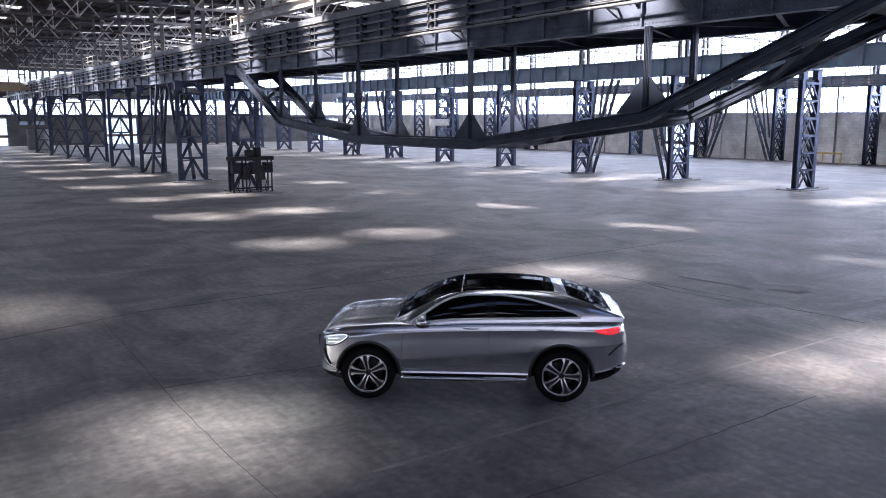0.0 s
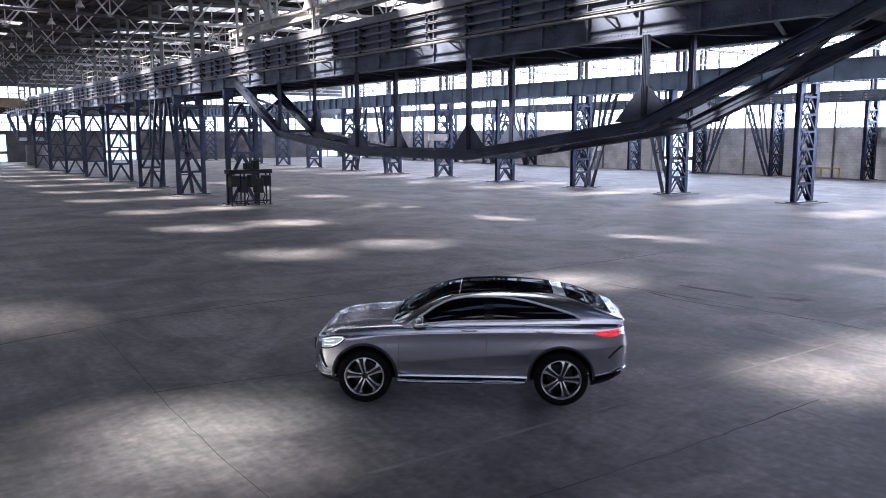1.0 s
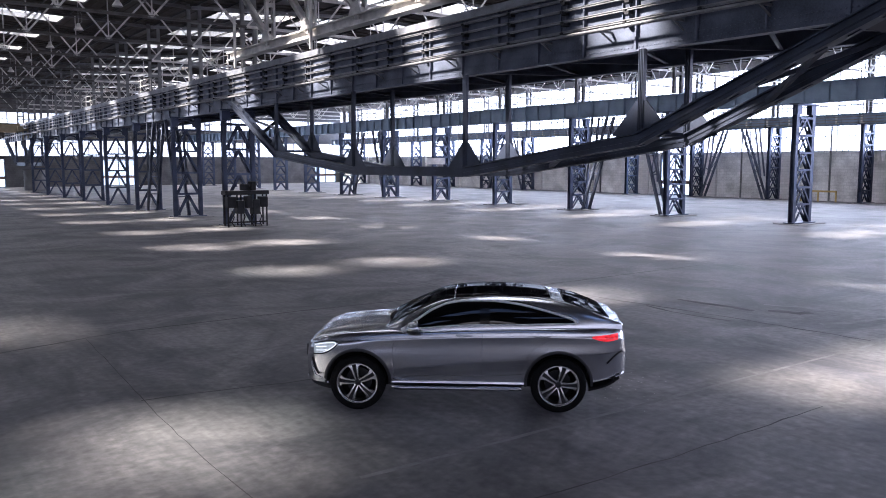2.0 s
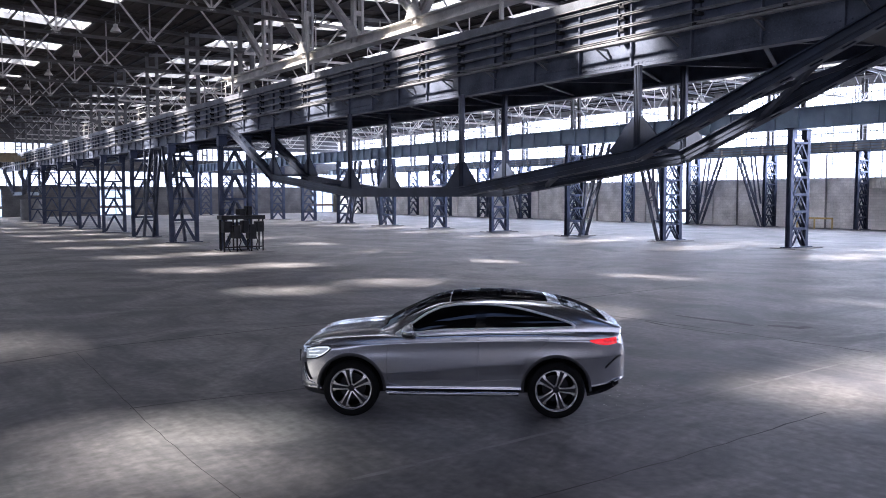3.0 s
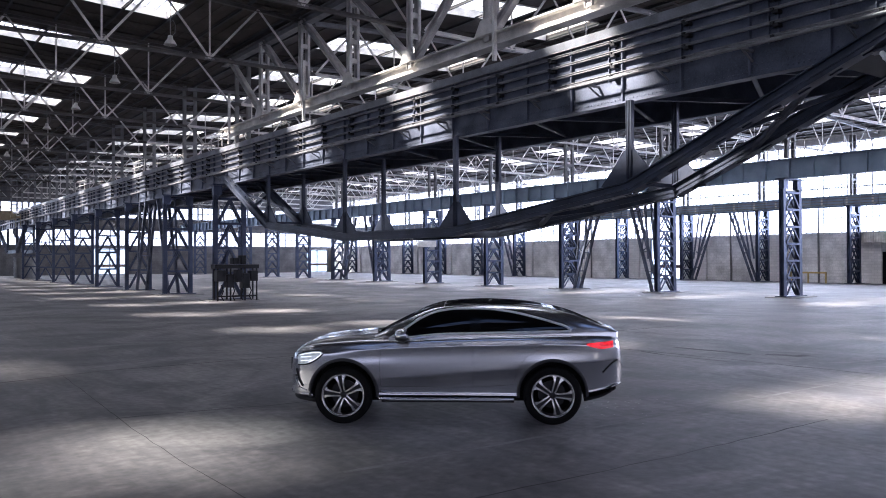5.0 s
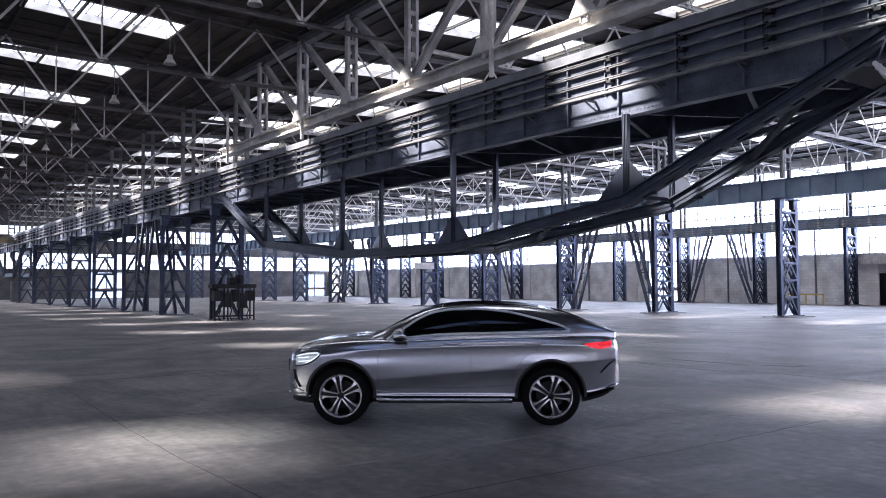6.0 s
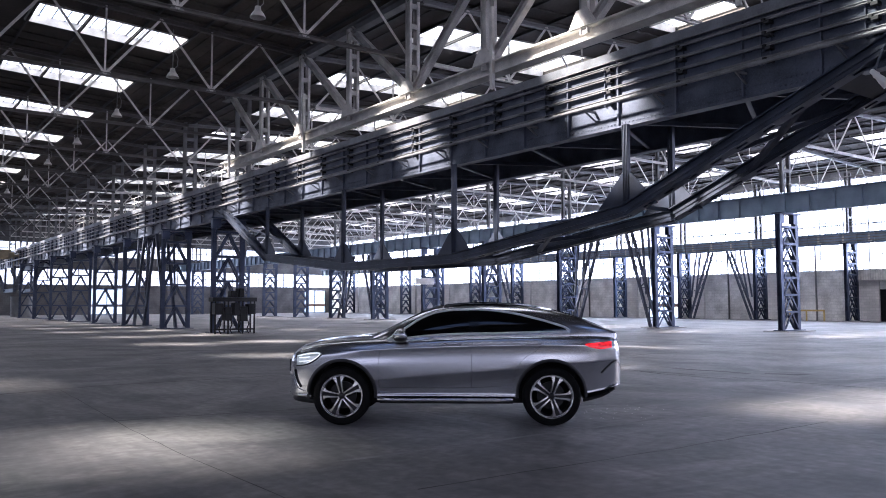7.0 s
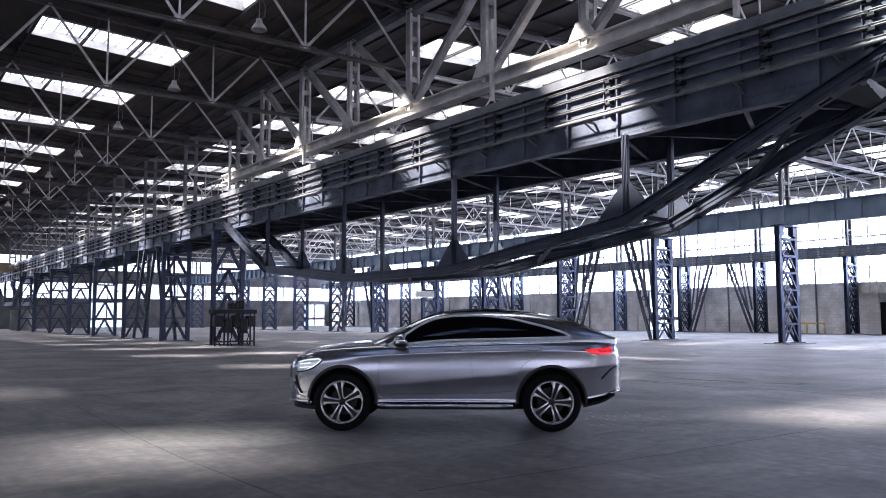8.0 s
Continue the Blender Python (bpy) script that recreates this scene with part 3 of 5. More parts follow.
    for x in (C_X, C_X2):
        for (y0, z0), (y1, z1) in zip(pts, pts[1:]):
            for sx in (-1, 1):
                outer = [(sx * a, b) for a, b in ((0.05, -0.175), (0.175, -0.175), (0.175, -0.145), (0.08, -0.145), (0.08, -0.03), (0.105, -0.03), (0.105, 0.03), (0.08, 0.03), (0.08, 0.145), (0.175, 0.145), (0.175, 0.175), (0.05, 0.175))]
                bar("chord", (x, y0, z0), (x, y1, z1), outer, M_CHORD_SHADE, g)
            length = math.dist((y0, z0), (y1, z1))
            m = round(length / 0.8)
            for i in range(m):
                for h in (-0.162, 0.162):
                    f0, f1 = (i + 0.12) / m, (i + 0.70) / m
                    n = Vector((0, -(z1 - z0), y1 - y0)).normalized() * (h if y1 > y0 else -h)
                    bar("chord_batten", (x, y0 + (y1 - y0) * f0 + n.y, z0 + (z1 - z0) * f0 + n.z), (x, y0 + (y1 - y0) * f1 + n.y, z0 + (z1 - z0) * f1 + n.z), flat(0.22, 0.03), M_CHORD_SHADE, g)
        for yn, zn in pts[1:5]:
            for dy in (-0.055, 0.055):
                bar("post", (x, yn + dy, zn), (x, yn + dy, G_Z0 if x < 18 else G_Z0 + 0.2), i_shape(0.13, 0.07, 0.018), M_CHORD_SHADE, g, (0, 1, 0))
            bm = bmesh.new()
            section(bm, (x - 0.02, yn, zn), (x + 0.02, yn, zn), [(-1.05, 0.10), (1.05, 0.10), (0.16, 1.05), (-0.16, 1.05)], (0, 0, 1))
            part("gusset", bm, M_CHORD_SHADE, g)
    for yn, zn in pts[1:5]:
        bar("cross_tie", (C_X, yn, zn + 0.15), (C_X2, yn, zn + 0.15), angle_shape(0.12, 0.03), M_CHORD_SHADE, g)
    for (y0, z0), (y1, z1) in zip(pts, pts[1:]):
        p = (C_X + 0.1, y0 + (y1 - y0) * 0.30, z0 + (z1 - z0) * 0.30)
        q = (C_X2 - 0.1, y0 + (y1 - y0) * 0.62, z0 + (z1 - z0) * 0.62)
        bar("chord_lacing", p, q, angle_shape(0.13, 0.03), M_CHORD_SHADE, g)
        bar("chord_lacing", (p[0], q[1], q[2]), (q[0], p[1], p[2] - 0.08), angle_shape(0.13, 0.03), M_CHORD_SHADE, g)
    # the same again at the far end of the hall
    far = [(109.5, 6.9), (117.0, 3.5), (124.5, 3.5), (133.5, 6.9)]
    for x in (C_X, C_X2):
        for (y0, z0), (y1, z1) in zip(far, far[1:]):
            bar("chord", (x, y0, z0), (x, y1, z1), i_shape(0.36, 0.46, 0.04), M_STEEL, g)
        for yn, zn in far[1:3]:
            bar("post", (x, yn, zn), (x, yn, G_Z0 if x < 18 else G_Z0 + 0.2), i_shape(0.3, 0.14, 0.03), M_STEEL, g, (0, 1, 0))
    # added black plate that stands in for the shade between the chords
    bm = bmesh.new()
    section(bm, ((C_X + C_X2) / 2, 9.0, 6.57), ((C_X + C_X2) / 2, 6.2, 7.68), flat(C_X2 - C_X - 0.3, 0.3))
    part("shade_plate", bm, M_BLACK, g)
    return g


M_FASCIA = material("worn_grey_blue_edge_paint", (0.15, 0.158, 0.18), 0.45, 0.1, 0.5, 1.4, 25, 0.15)
M_CABLE = material("beige_cable", (0.45, 0.38, 0.27), 0.6, 0.0, 0.2, 3, 30, 0.1)
long_girder()


# ---- roof trusses ----
def roof_truss(a, b):
    t = thing("roof_truss", (0, 0, 0), "light grey steel roof truss with thin diagonal bars", "truss", "roof trusses")
    zb, mid = 11.22, (a + b) / 2
    n = 6
    step = 4.53 if b < 20 else (b - a) / n
    # lit and shaded tones of one paint: far aisles pale, near ones darker
    bar("bottom_chord", (a, 0, zb), (b, 0, zb), i_shape(0.15, 0.15, 0.03), M_TRUSS_SHADE if b < 20 else M_PALE, t)
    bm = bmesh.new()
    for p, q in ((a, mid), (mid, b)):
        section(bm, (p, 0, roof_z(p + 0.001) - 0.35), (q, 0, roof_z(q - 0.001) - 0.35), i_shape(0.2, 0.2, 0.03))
    part("top_chord", bm, M_TRUSS_SHADE if b < 20 else M_TRUSS, t)
    for i in range(n + 1):
        x = b - 0.67 - step * (n - i) if b < 20 else a + step * i
        if 0 < i < n:
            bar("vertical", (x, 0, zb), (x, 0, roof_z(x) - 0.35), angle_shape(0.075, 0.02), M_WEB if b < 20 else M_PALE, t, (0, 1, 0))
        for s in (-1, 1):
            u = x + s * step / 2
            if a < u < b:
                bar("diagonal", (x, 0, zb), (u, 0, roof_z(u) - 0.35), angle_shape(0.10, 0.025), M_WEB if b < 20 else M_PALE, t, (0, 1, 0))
        if 0 < i < n:
            gus = bmesh.new()
            section(gus, (x, -0.02, zb), (x, 0.02, zb), [(-0.25, -0.08), (0.25, -0.08), (0.12, 0.25), (-0.12, 0.25)])
            part("gusset", gus, M_TRUSS, t)
    return t


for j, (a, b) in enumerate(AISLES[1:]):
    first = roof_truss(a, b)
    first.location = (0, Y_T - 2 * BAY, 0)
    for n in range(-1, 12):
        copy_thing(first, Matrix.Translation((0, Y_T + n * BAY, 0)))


# upper posts of the rows
def upper_post(z0, height):
    p = thing("upper_post", (0, 0, 0), "pale twin steel post between crane girder and roof", "post", "upper posts")
    leg = bmesh.new()
    section(leg, (0, 0, 0), (0, 0, height), i_shape(0.20, 0.22, 0.025), (0, 1, 0))
    leg = mesh_of(leg, "leg", M_TRUSS)
    for s in (-0.36, 0.36):
        part("leg", leg, None, p).location.x = s
    plate = bmesh.new()
    box(plate, -0.30, -0.10, -0.10, 0.30, 0.10, 0.10)
    plate = mesh_of(plate, "batten", M_TRUSS)
    for i in range(1, 4):
        part("batten", plate, None, p).location.z = height * i / 4
    p.location.z = z0
    return p


up = upper_post(8.5, 5.4)
up.location = (18.6, Y0, 8.82)
for n in range(1, 10):
    copy_thing(up, Matrix.Translation((18.6, Y0 + n * BAY, 8.82)))
for x, z in ((ROW_R, 8.25), (ROW_S, 8.0)):
    for n in range(-2, 12):
        copy_thing(up, Matrix.Translation((x, R_Y + n * BAY if x == ROW_R else s_y(n), z)))


# jack truss that carries the roof over the long span
def jack_truss():
    x = 17.5
    j = thing("jack_truss", (x, 0, 0), "pale heavy steel truss carrying the roof over the long span", "truss")
    zb, zt = 9.56, 13.6
    ya, yb = 2.0, Y0
    # one paint in two tones: sunlit bottom chord pale, unlit top chord darkened
    bar("bottom_chord", (0, ya, zb), (0, yb, zb), i_shape(0.5, 0.46, 0.05), M_PALE, j)
    bar("top_chord", (0, ya, zt), (0, yb, zt), i_shape(0.4, 0.4, 0.05), M_TRUSS, j)
    half = 4.60
    mid = 25.3
    for i in range(-4, 4):
        y = mid + i * half
        bm = bmesh.new()
        for s in (-0.18, 0.18):
            section(bm, (s, y, zb), (s, y, zt), i_shape(0.12, 0.3, 0.03), (0, 1, 0))
        for k in range(5):
            z = zb + (zt - zb) * (k + 0.5) / 5
            box(bm, -0.18, y - 0.12, z - 0.1, 0.18, y + 0.12, z + 0.1)
        part("vertical", bm, M_WEB, j)
        gus = bmesh.new()
        section(gus, (-0.30, y, zb), (-0.26, y, zb), [(-0.55, 0.2), (0.55, 0.2), (0.22, 0.72), (-0.22, 0.72)])
        part("gusset", gus, M_WEB, j)
        for s in ((-1,) if i < 0 else (1,) if i > 0 else (-1, 1)):
            bar("diagonal", (0, y, zb + 0.2), (0, y + s * half, zt), i_shape(0.24, 0.3, 0.04), M_WEB, j)
        if i in (-3, -1, 1, 3):
            bar("hanger", (-0.28, y - 0.5 if i < 0 else y + 4.1, 8.8), (-0.28, y - 0.5 if i < 0 else y + 4.1, 11.6), flat(0.12, 0.12), M_PALE, j, (0, 1, 0))
    return j


jack_truss()


# ---- the car: x forward, y to its left, origin on the floor between the axles ----
M_PAINT = material("silver_car_paint", (0.74, 0.75, 0.78), 0.21, 0.95, 0.03, 3, 300, 0.0, coat=0.6)
M_PAINT.node_tree.nodes["Principled BSDF"].inputs["Coat Roughness"].default_value = 0.02
M_TINT = material("black_tinted_glass", (0.006, 0.006, 0.007), 0.02, 0.0, 0.02, 3, 50, 0.0, spec=0.8)
M_TOP_GLASS = material("black_roof_glass", (0.004, 0.004, 0.005), 0.06, 0.0, 0.02, 3, 50, 0.0, spec=0.03)


def capped_gloss(m, share):
    """Black glass whose mirror image never grows past that share at flat angles."""
    nt = m.node_tree
    black, shine, mix = nt.nodes.new("ShaderNodeBsdfDiffuse"), nt.nodes.new("ShaderNodeBsdfGlossy"), nt.nodes.new("ShaderNodeMixShader")
    edge, cap = nt.nodes.new("ShaderNodeFresnel"), nt.nodes.new("ShaderNodeMath")
    black.inputs[0].default_value = (0.004, 0.004, 0.005, 1)
    shine.inputs["Roughness"].default_value = 0.03
    edge.inputs["IOR"].default_value = 1.5
    cap.operation = "MINIMUM"
    cap.inputs[1].default_value = share
    nt.links.new(edge.outputs[0], cap.inputs[0])
    nt.links.new(cap.outputs[0], mix.inputs[0])
    nt.links.new(black.outputs[0], mix.inputs[1])
    nt.links.new(shine.outputs[0], mix.inputs[2])
    nt.links.new(mix.outputs[0], nt.nodes["Material Output"].inputs["Surface"])


capped_gloss(M_TOP_GLASS, 0.06)
capped_gloss(M_TINT, 0.08)
M_TRIM = material("black_plastic_trim", (0.012, 0.012, 0.013), 0.5, 0.0, 0.2, 4, 200, 0.1, spec=0.3)
M_GLOSS = material("black_piano_trim", (0.006, 0.006, 0.006), 0.15, 0.0, 0.1, 4, 60, 0.0, spec=0.3)
M_RUBBER = material("tyre_rubber", (0.008, 0.008, 0.008), 0.8, 0.0, 0.3, 6, 80, 0.2, spec=0.15)
M_ARCH = material("dark_grey_arch_trim", (0.05, 0.05, 0.053), 0.4, 0.3, 0.1, 4, 200, 0.05)
M_CHROME = material("chrome", (0.75, 0.75, 0.77), 0.10, 1.0, 0.02, 3, 50, 0.0)
M_SATIN = material("satin_aluminium", (0.90, 0.90, 0.92), 0.24, 0.85, 0.04, 6, 60, 0.0)
M_BRIGHT = material("polished_window_trim", (0.88, 0.88, 0.90), 0.38, 0.35, 0.04, 6, 60, 0.0)
M_ALLOY = material("machined_alloy", (0.80, 0.79, 0.77), 0.25, 0.9, 0.06, 8, 80, 0.05)
M_DARK_ALLOY = material("dark_grey_alloy", (0.03, 0.03, 0.033), 0.45, 0.4, 0.1, 8, 80, 0.05)


def glowing(name, base, color, strength):
    m = material(name, base, 0.15, 0.0, 0.1, 10, 60, 0.0, coat=1.0)
    b = m.node_tree.nodes["Principled BSDF"]
    b.inputs["Emission Color"].default_value, b.inputs["Emission Strength"].default_value = (*color, 1), strength
    return m


M_TAIL = glowing("red_tail_lamp", (0.35, 0.01, 0.015), (1.0, 0.03, 0.035), 0.11)
nt = M_TAIL.node_tree
facet, lit = nt.nodes.new("ShaderNodeTexVoronoi"), nt.nodes.new("ShaderNodeMapRange")
facet.inputs["Scale"].default_value = 24
lit.inputs["From Min"].default_value, lit.inputs["From Max"].default_value = 0.15, 0.6
lit.inputs["To Min"].default_value, lit.inputs["To Max"].default_value = 0.01, 0.15
nt.links.new(next(n for n in nt.nodes if n.bl_idname == "ShaderNodeTexCoord").outputs["Object"], facet.inputs["Vector"])
nt.links.new(facet.outputs["Distance"], lit.inputs["Value"])
nt.links.new(lit.outputs[0], nt.nodes["Principled BSDF"].inputs["Emission Strength"])
M_TAIL_BAR = glowing("bright_red_lamp_bar", (0.4, 0.02, 0.02), (1.0, 0.03, 0.04), 0.09)
M_LAMP = material("clear_headlamp_lens", (0.80, 0.88, 0.85), 0.18, 0.35, 0.5, 16, 40, 0.0, coat=1.0)
M_LAMP.node_tree.nodes["Principled BSDF"].inputs["Emission Color"].default_value = (0.8, 1.0, 0.95, 1)
M_LAMP.node_tree.nodes["Principled BSDF"].inputs["Emission Strength"].default_value = 0.02
M_DRL = glowing("white_lamp_bar", (0.8, 0.8, 0.8), (0.92, 1.0, 0.97), 0.16)


def nose(x):
    """Draws the overhangs in a little."""
    return -1.9 + (x + 1.9) * 0.81 if x < -1.9 else 1.9 + (x - 1.9) * 0.82 if x > 1.9 else x


def curve(keys):
    """Smooth interpolation through (position, value) pairs."""
    keys = [(nose(k[0]), k[1]) for k in keys]
    xs, ys = [k[0] for k in keys], [k[1] for k in keys]

    def value(x):
        if x <= xs[0]:
            return ys[0]
        if x >= xs[-1]:
            return ys[-1]
        i = max(j for j in range(len(xs)) if xs[j] <= x)
        i = min(i, len(xs) - 2)

        def slope(j):
            if j == 0 or j == len(xs) - 1:
                a, b = (0, 1) if j == 0 else (-2, -1)
                return (ys[b] - ys[a]) / (xs[b] - xs[a])
            d0, d1 = (ys[j] - ys[j - 1]) / (xs[j] - xs[j - 1]), (ys[j + 1] - ys[j]) / (xs[j + 1] - xs[j])
            return 0 if d0 * d1 <= 0 else 2 * d0 * d1 / (d0 + d1)
        h = xs[i + 1] - xs[i]
        t = (x - xs[i]) / h
        return ((2 * t ** 3 - 3 * t ** 2 + 1) * ys[i] + (t ** 3 - 2 * t ** 2 + t) * h * slope(i)
                + (3 * t ** 2 - 2 * t ** 3) * ys[i + 1] + (t ** 3 - t ** 2) * h * slope(i + 1))
    return value


def spline(pts, per):
    """A Catmull-Rom line through the points."""
    out = []
    ext = [pts[0]] + list(pts) + [pts[-1]]
    for i in range(1, len(ext) - 2):
        p0, p1, p2, p3 = (Vector(p) for p in ext[i - 1:i + 3])
        for k in range(per):
            t = k / per
            out.append(0.5 * (2 * p1 + (p2 - p0) * t + (2 * p0 - 5 * p1 + 4 * p2 - p3) * t * t + (3 * p1 - p0 - 3 * p2 + p3) * t ** 3))
    out.append(Vector(pts[-1]))
    return out


HUB, AXLE = 0.40, 1.4575
c_half = curve([(-2.62, 0.50), (-2.59, 0.66), (-2.50, 0.80), (-2.30, 0.905), (-2.0, 0.965), (-1.45, 0.995), (-0.6, 0.975), (0.5, 0.97), (1.45, 0.985), (1.85, 0.965), (2.08, 0.915), (2.22, 0.82), (2.32, 0.66), (2.35, 0.52)])
c_low = curve([(-2.62, 0.58), (-2.5, 0.51), (-2.2, 0.45), (-1.9, 0.41), (-1.0, 0.365), (1.0, 0.365), (1.9, 0.36), (2.2, 0.37), (2.32, 0.39), (2.35, 0.41)])
c_shoulder = curve([(-2.62, 0.74), (-2.59, 0.92), (-2.52, 1.09), (-2.44, 1.16), (-2.0, 1.165), (-1.3, 1.175), (-0.5, 1.16), (0.4, 1.13), (1.0, 1.10), (1.5, 1.075), (1.9, 1.035), (2.15, 0.985), (2.25, 0.93), (2.33, 0.80), (2.35, 0.70)])
c_hood = curve([(-2.62, 0.80), (-2.59, 0.95), (-2.53, 1.12), (-2.47, 1.20), (-2.3, 1.24), (-1.7, 1.27), (-0.857, 1.245), (0.0, 1.225), (0.6, 1.19), (0.98, 1.215), (1.15, 1.21), (1.40, 1.19), (1.68, 1.16), (1.9, 1.125), (2.1, 1.07), (2.24, 0.99), (2.32, 0.87), (2.35, 0.75)])
c_roof = curve([(-2.50, 1.262), (-2.31, 1.318), (-2.11, 1.39), (-1.82, 1.493), (-1.57, 1.567), (-1.325, 1.616), (-1.08, 1.65), (-0.79, 1.67), (-0.5, 1.678), (-0.254, 1.67), (0.0, 1.648), (0.157, 1.622), (0.323, 1.57), (0.489, 1.493), (0.778, 1.345), (1.0, 1.222), (1.06, 1.19)])
c_belt = curve([(-2.50, 1.235), (-2.2, 1.25), (-1.7, 1.255), (-0.857, 1.235), (0.0, 1.215), (0.78, 1.135), (1.06, 1.12)])
c_glass = curve([(-2.50, 0.74), (-2.3, 0.80), (-1.7, 0.885), (-0.8, 0.905), (0.3, 0.90), (0.78, 0.875), (1.06, 0.80)])


def body_section(x):
    w, lo, zs, zt = c_half(x), c_low(x), c_shoulder(x), c_hood(x)
    h = zs - lo
    k = math.exp(-((x + 0.1) / 1.05) ** 6)          # 1 along the doors, 0 at the wings
    e = math.exp(-((x + 0.35) / 1.75) ** 8)         # 1 where the shoulder crease runs
    zc = 0.700 - 0.058 * x                          # the crease along the doors rises to the rear

    def at(z):
        return lo + (z - 0.40) / 0.76 * h
    za, zb = at(zc - 0.012), at(zc + 0.018)
    pts = [(0.60 * w, lo - 0.02), (0.91 * w, lo - 0.004), ((0.935 - 0.010 * k) * w, at(0.45)), ((0.962 - 0.022 * k) * w, at(zc - 0.13)), ((0.980 + 0.006 * k) * w, za), ((0.988 + 0.008 * k) * w, zb),
           ((0.999 - 0.006 * k) * w, at(0.84)), ((0.999 - 0.013 * e) * w, at(0.965)), ((0.996 - 0.008 * e) * w, at(1.035)), ((0.985 + 0.008 * e) * w, at(1.072)), ((0.972 + 0.016 * e) * w, at(1.096)),
           ((0.940 + 0.02 * e) * w, zs + 0.15 * (zt - zs)), (0.87 * w, zs + 0.48 * (zt - zs)), (0.62 * w, zs + 0.84 * (zt - zs)), (0.3 * w, zt - 0.01 * min(1, w)), (0, zt)]
    return spline([(y, z, 0) for y, z in pts], 4)


def cabin_section(x):
    b, wb, zt = c_belt(x), c_glass(x), c_roof(x)
    h = max(0.012, zt - b)
    k = min(1, h / 0.43)
    pts = [(wb + 0.012, b - 0.06), (wb, b), (wb - 0.050 * k, b + 0.36 * h), (wb - 0.125 * k, b + 0.68 * h), (wb - 0.20 * k, b + 0.84 * h), (wb - 0.31 * k, b + 0.935 * h), (0.36, zt - 0.018 * k), (0, zt)]
    return spline([(y, z, 0) for y, z in pts], 5)


def loft(stations, make):
    """A mirrored skin over the sections at those stations."""
    bm = bmesh.new()
    rows = []
    for x in stations:
        half = make(x)
        right = [bm.verts.new((x, -p.x, p.y)) for p in half]
        left = [bm.verts.new((x, p.x, p.y)) for p in half[:-1]]
        rows.append(left + right[::-1])
    for a, b in zip(rows, rows[1:]):
        for i in range(len(a) - 1):
            bm.faces.new((a[i], a[i + 1], b[i + 1], b[i]))
    bm.faces.new(rows[0])
    bm.faces.new(rows[-1][::-1])
    return bm


def stations(a, b, step):
    n = max(1, round((b - a) / step))
    return [a + (b - a) * i / n for i in range(n + 1)]


def cut_arches(bm, radius):
    """Opens the wheel arches in the flanks."""
    for s in (-1, 1):
        cx = s * AXLE
        inside = {v for v in bm.verts if abs(v.co.y) > 0.5 and math.hypot(v.co.x - cx, v.co.z - HUB) < radius}
        gone = [f for f in bm.faces if all(v in inside for v in f.verts)]
        bmesh.ops.delete(bm, geom=gone, context="FACES")
        for v in [v for v in bm.verts if v.is_valid and v in inside]:
            d = math.hypot(v.co.x - cx, v.co.z - HUB)
            if d > 0.05:
                v.co.x, v.co.z = cx + (v.co.x - cx) * radius / d, HUB + (v.co.z - HUB) * radius / d


def flank_y(x, z, make):
    """How far out the skin is at that length and height."""
    pts = make(x)
    best = None
    for p, q in zip(pts, pts[1:]):
        if min(p.y, q.y) <= z <= max(p.y, q.y) and abs(q.y - p.y) > 1e-6:
            y = p.x + (q.x - p.x) * (z - p.y) / (q.y - p.y)
            best = y if best is None else max(best, y)
    return best if best is not None else (max(p.x for p in pts) if z < pts[-1].y else 0.0)


def top_z(x, y, make):
    pts = make(x)
    best = None
    for p, q in zip(pts, pts[1:]):
        if min(p.x, q.x) <= y <= max(p.x, q.x) and abs(q.x - p.x) > 1e-6:
            z = p.y + (q.y - p.y) * (y - p.x) / (q.x - p.x)
            best = z if best is None else max(best, z)
    return best if best is not None else pts[-1].y


def side_patch(x0, x1, lower, upper, make, out, side, nx=40, nz=10):
    """A thin pane that follows the skin between two lines in side view."""
    bm = bmesh.new()
    grid = []
    for i in range(nx + 1):
        x = x0 + (x1 - x0) * i / nx
        lo, hi = lower(x), max(lower(x) + 0.002, upper(x))
        grid.append([bm.verts.new((x, side * (flank_y(x, lo + (hi - lo) * k / nz, make) + out), lo + (hi - lo) * k / nz)) for k in range(nz + 1)])
    for a, b in zip(grid, grid[1:]):
        for k in range(nz):
            bm.faces.new((a[k], b[k], b[k + 1], a[k + 1]))
    return bm


def top_patch(x0, x1, width, make, out, nx=30, ny=20):
    bm = bmesh.new()
    grid = []
    for i in range(nx + 1):
        x = x0 + (x1 - x0) * i / nx
        w = width(x)
        grid.append([bm.verts.new((x, w * (2 * k / ny - 1), top_z(x, abs(w * (2 * k / ny - 1)), make) + out)) for k in range(ny + 1)])
    for a, b in zip(grid, grid[1:]):
        for k in range(ny):
            bm.faces.new((a[k], b[k], b[k + 1], a[k + 1]))
    return bm


def tube(bm, pts, r, n=8):
    rings = []
    for i, p in enumerate(pts):
        p = Vector(p)
        d = (Vector(pts[min(i + 1, len(pts) - 1)]) - Vector(pts[max(i - 1, 0)])).normalized()
        s = d.cross(Vector((0.02, 1, 0.03))).normalized()
        t = s.cross(d)
        rings.append([bm.verts.new(p + (s * math.cos(2 * math.pi * k / n) + t * math.sin(2 * math.pi * k / n)) * r) for k in range(n)])
    for a, b in zip(rings, rings[1:]):
        for k in range(n):
            bm.faces.new((a[k], a[(k + 1) % n], b[(k + 1) % n], b[k]))
    bm.faces.new(rings[0][::-1])
    bm.faces.new(rings[-1])


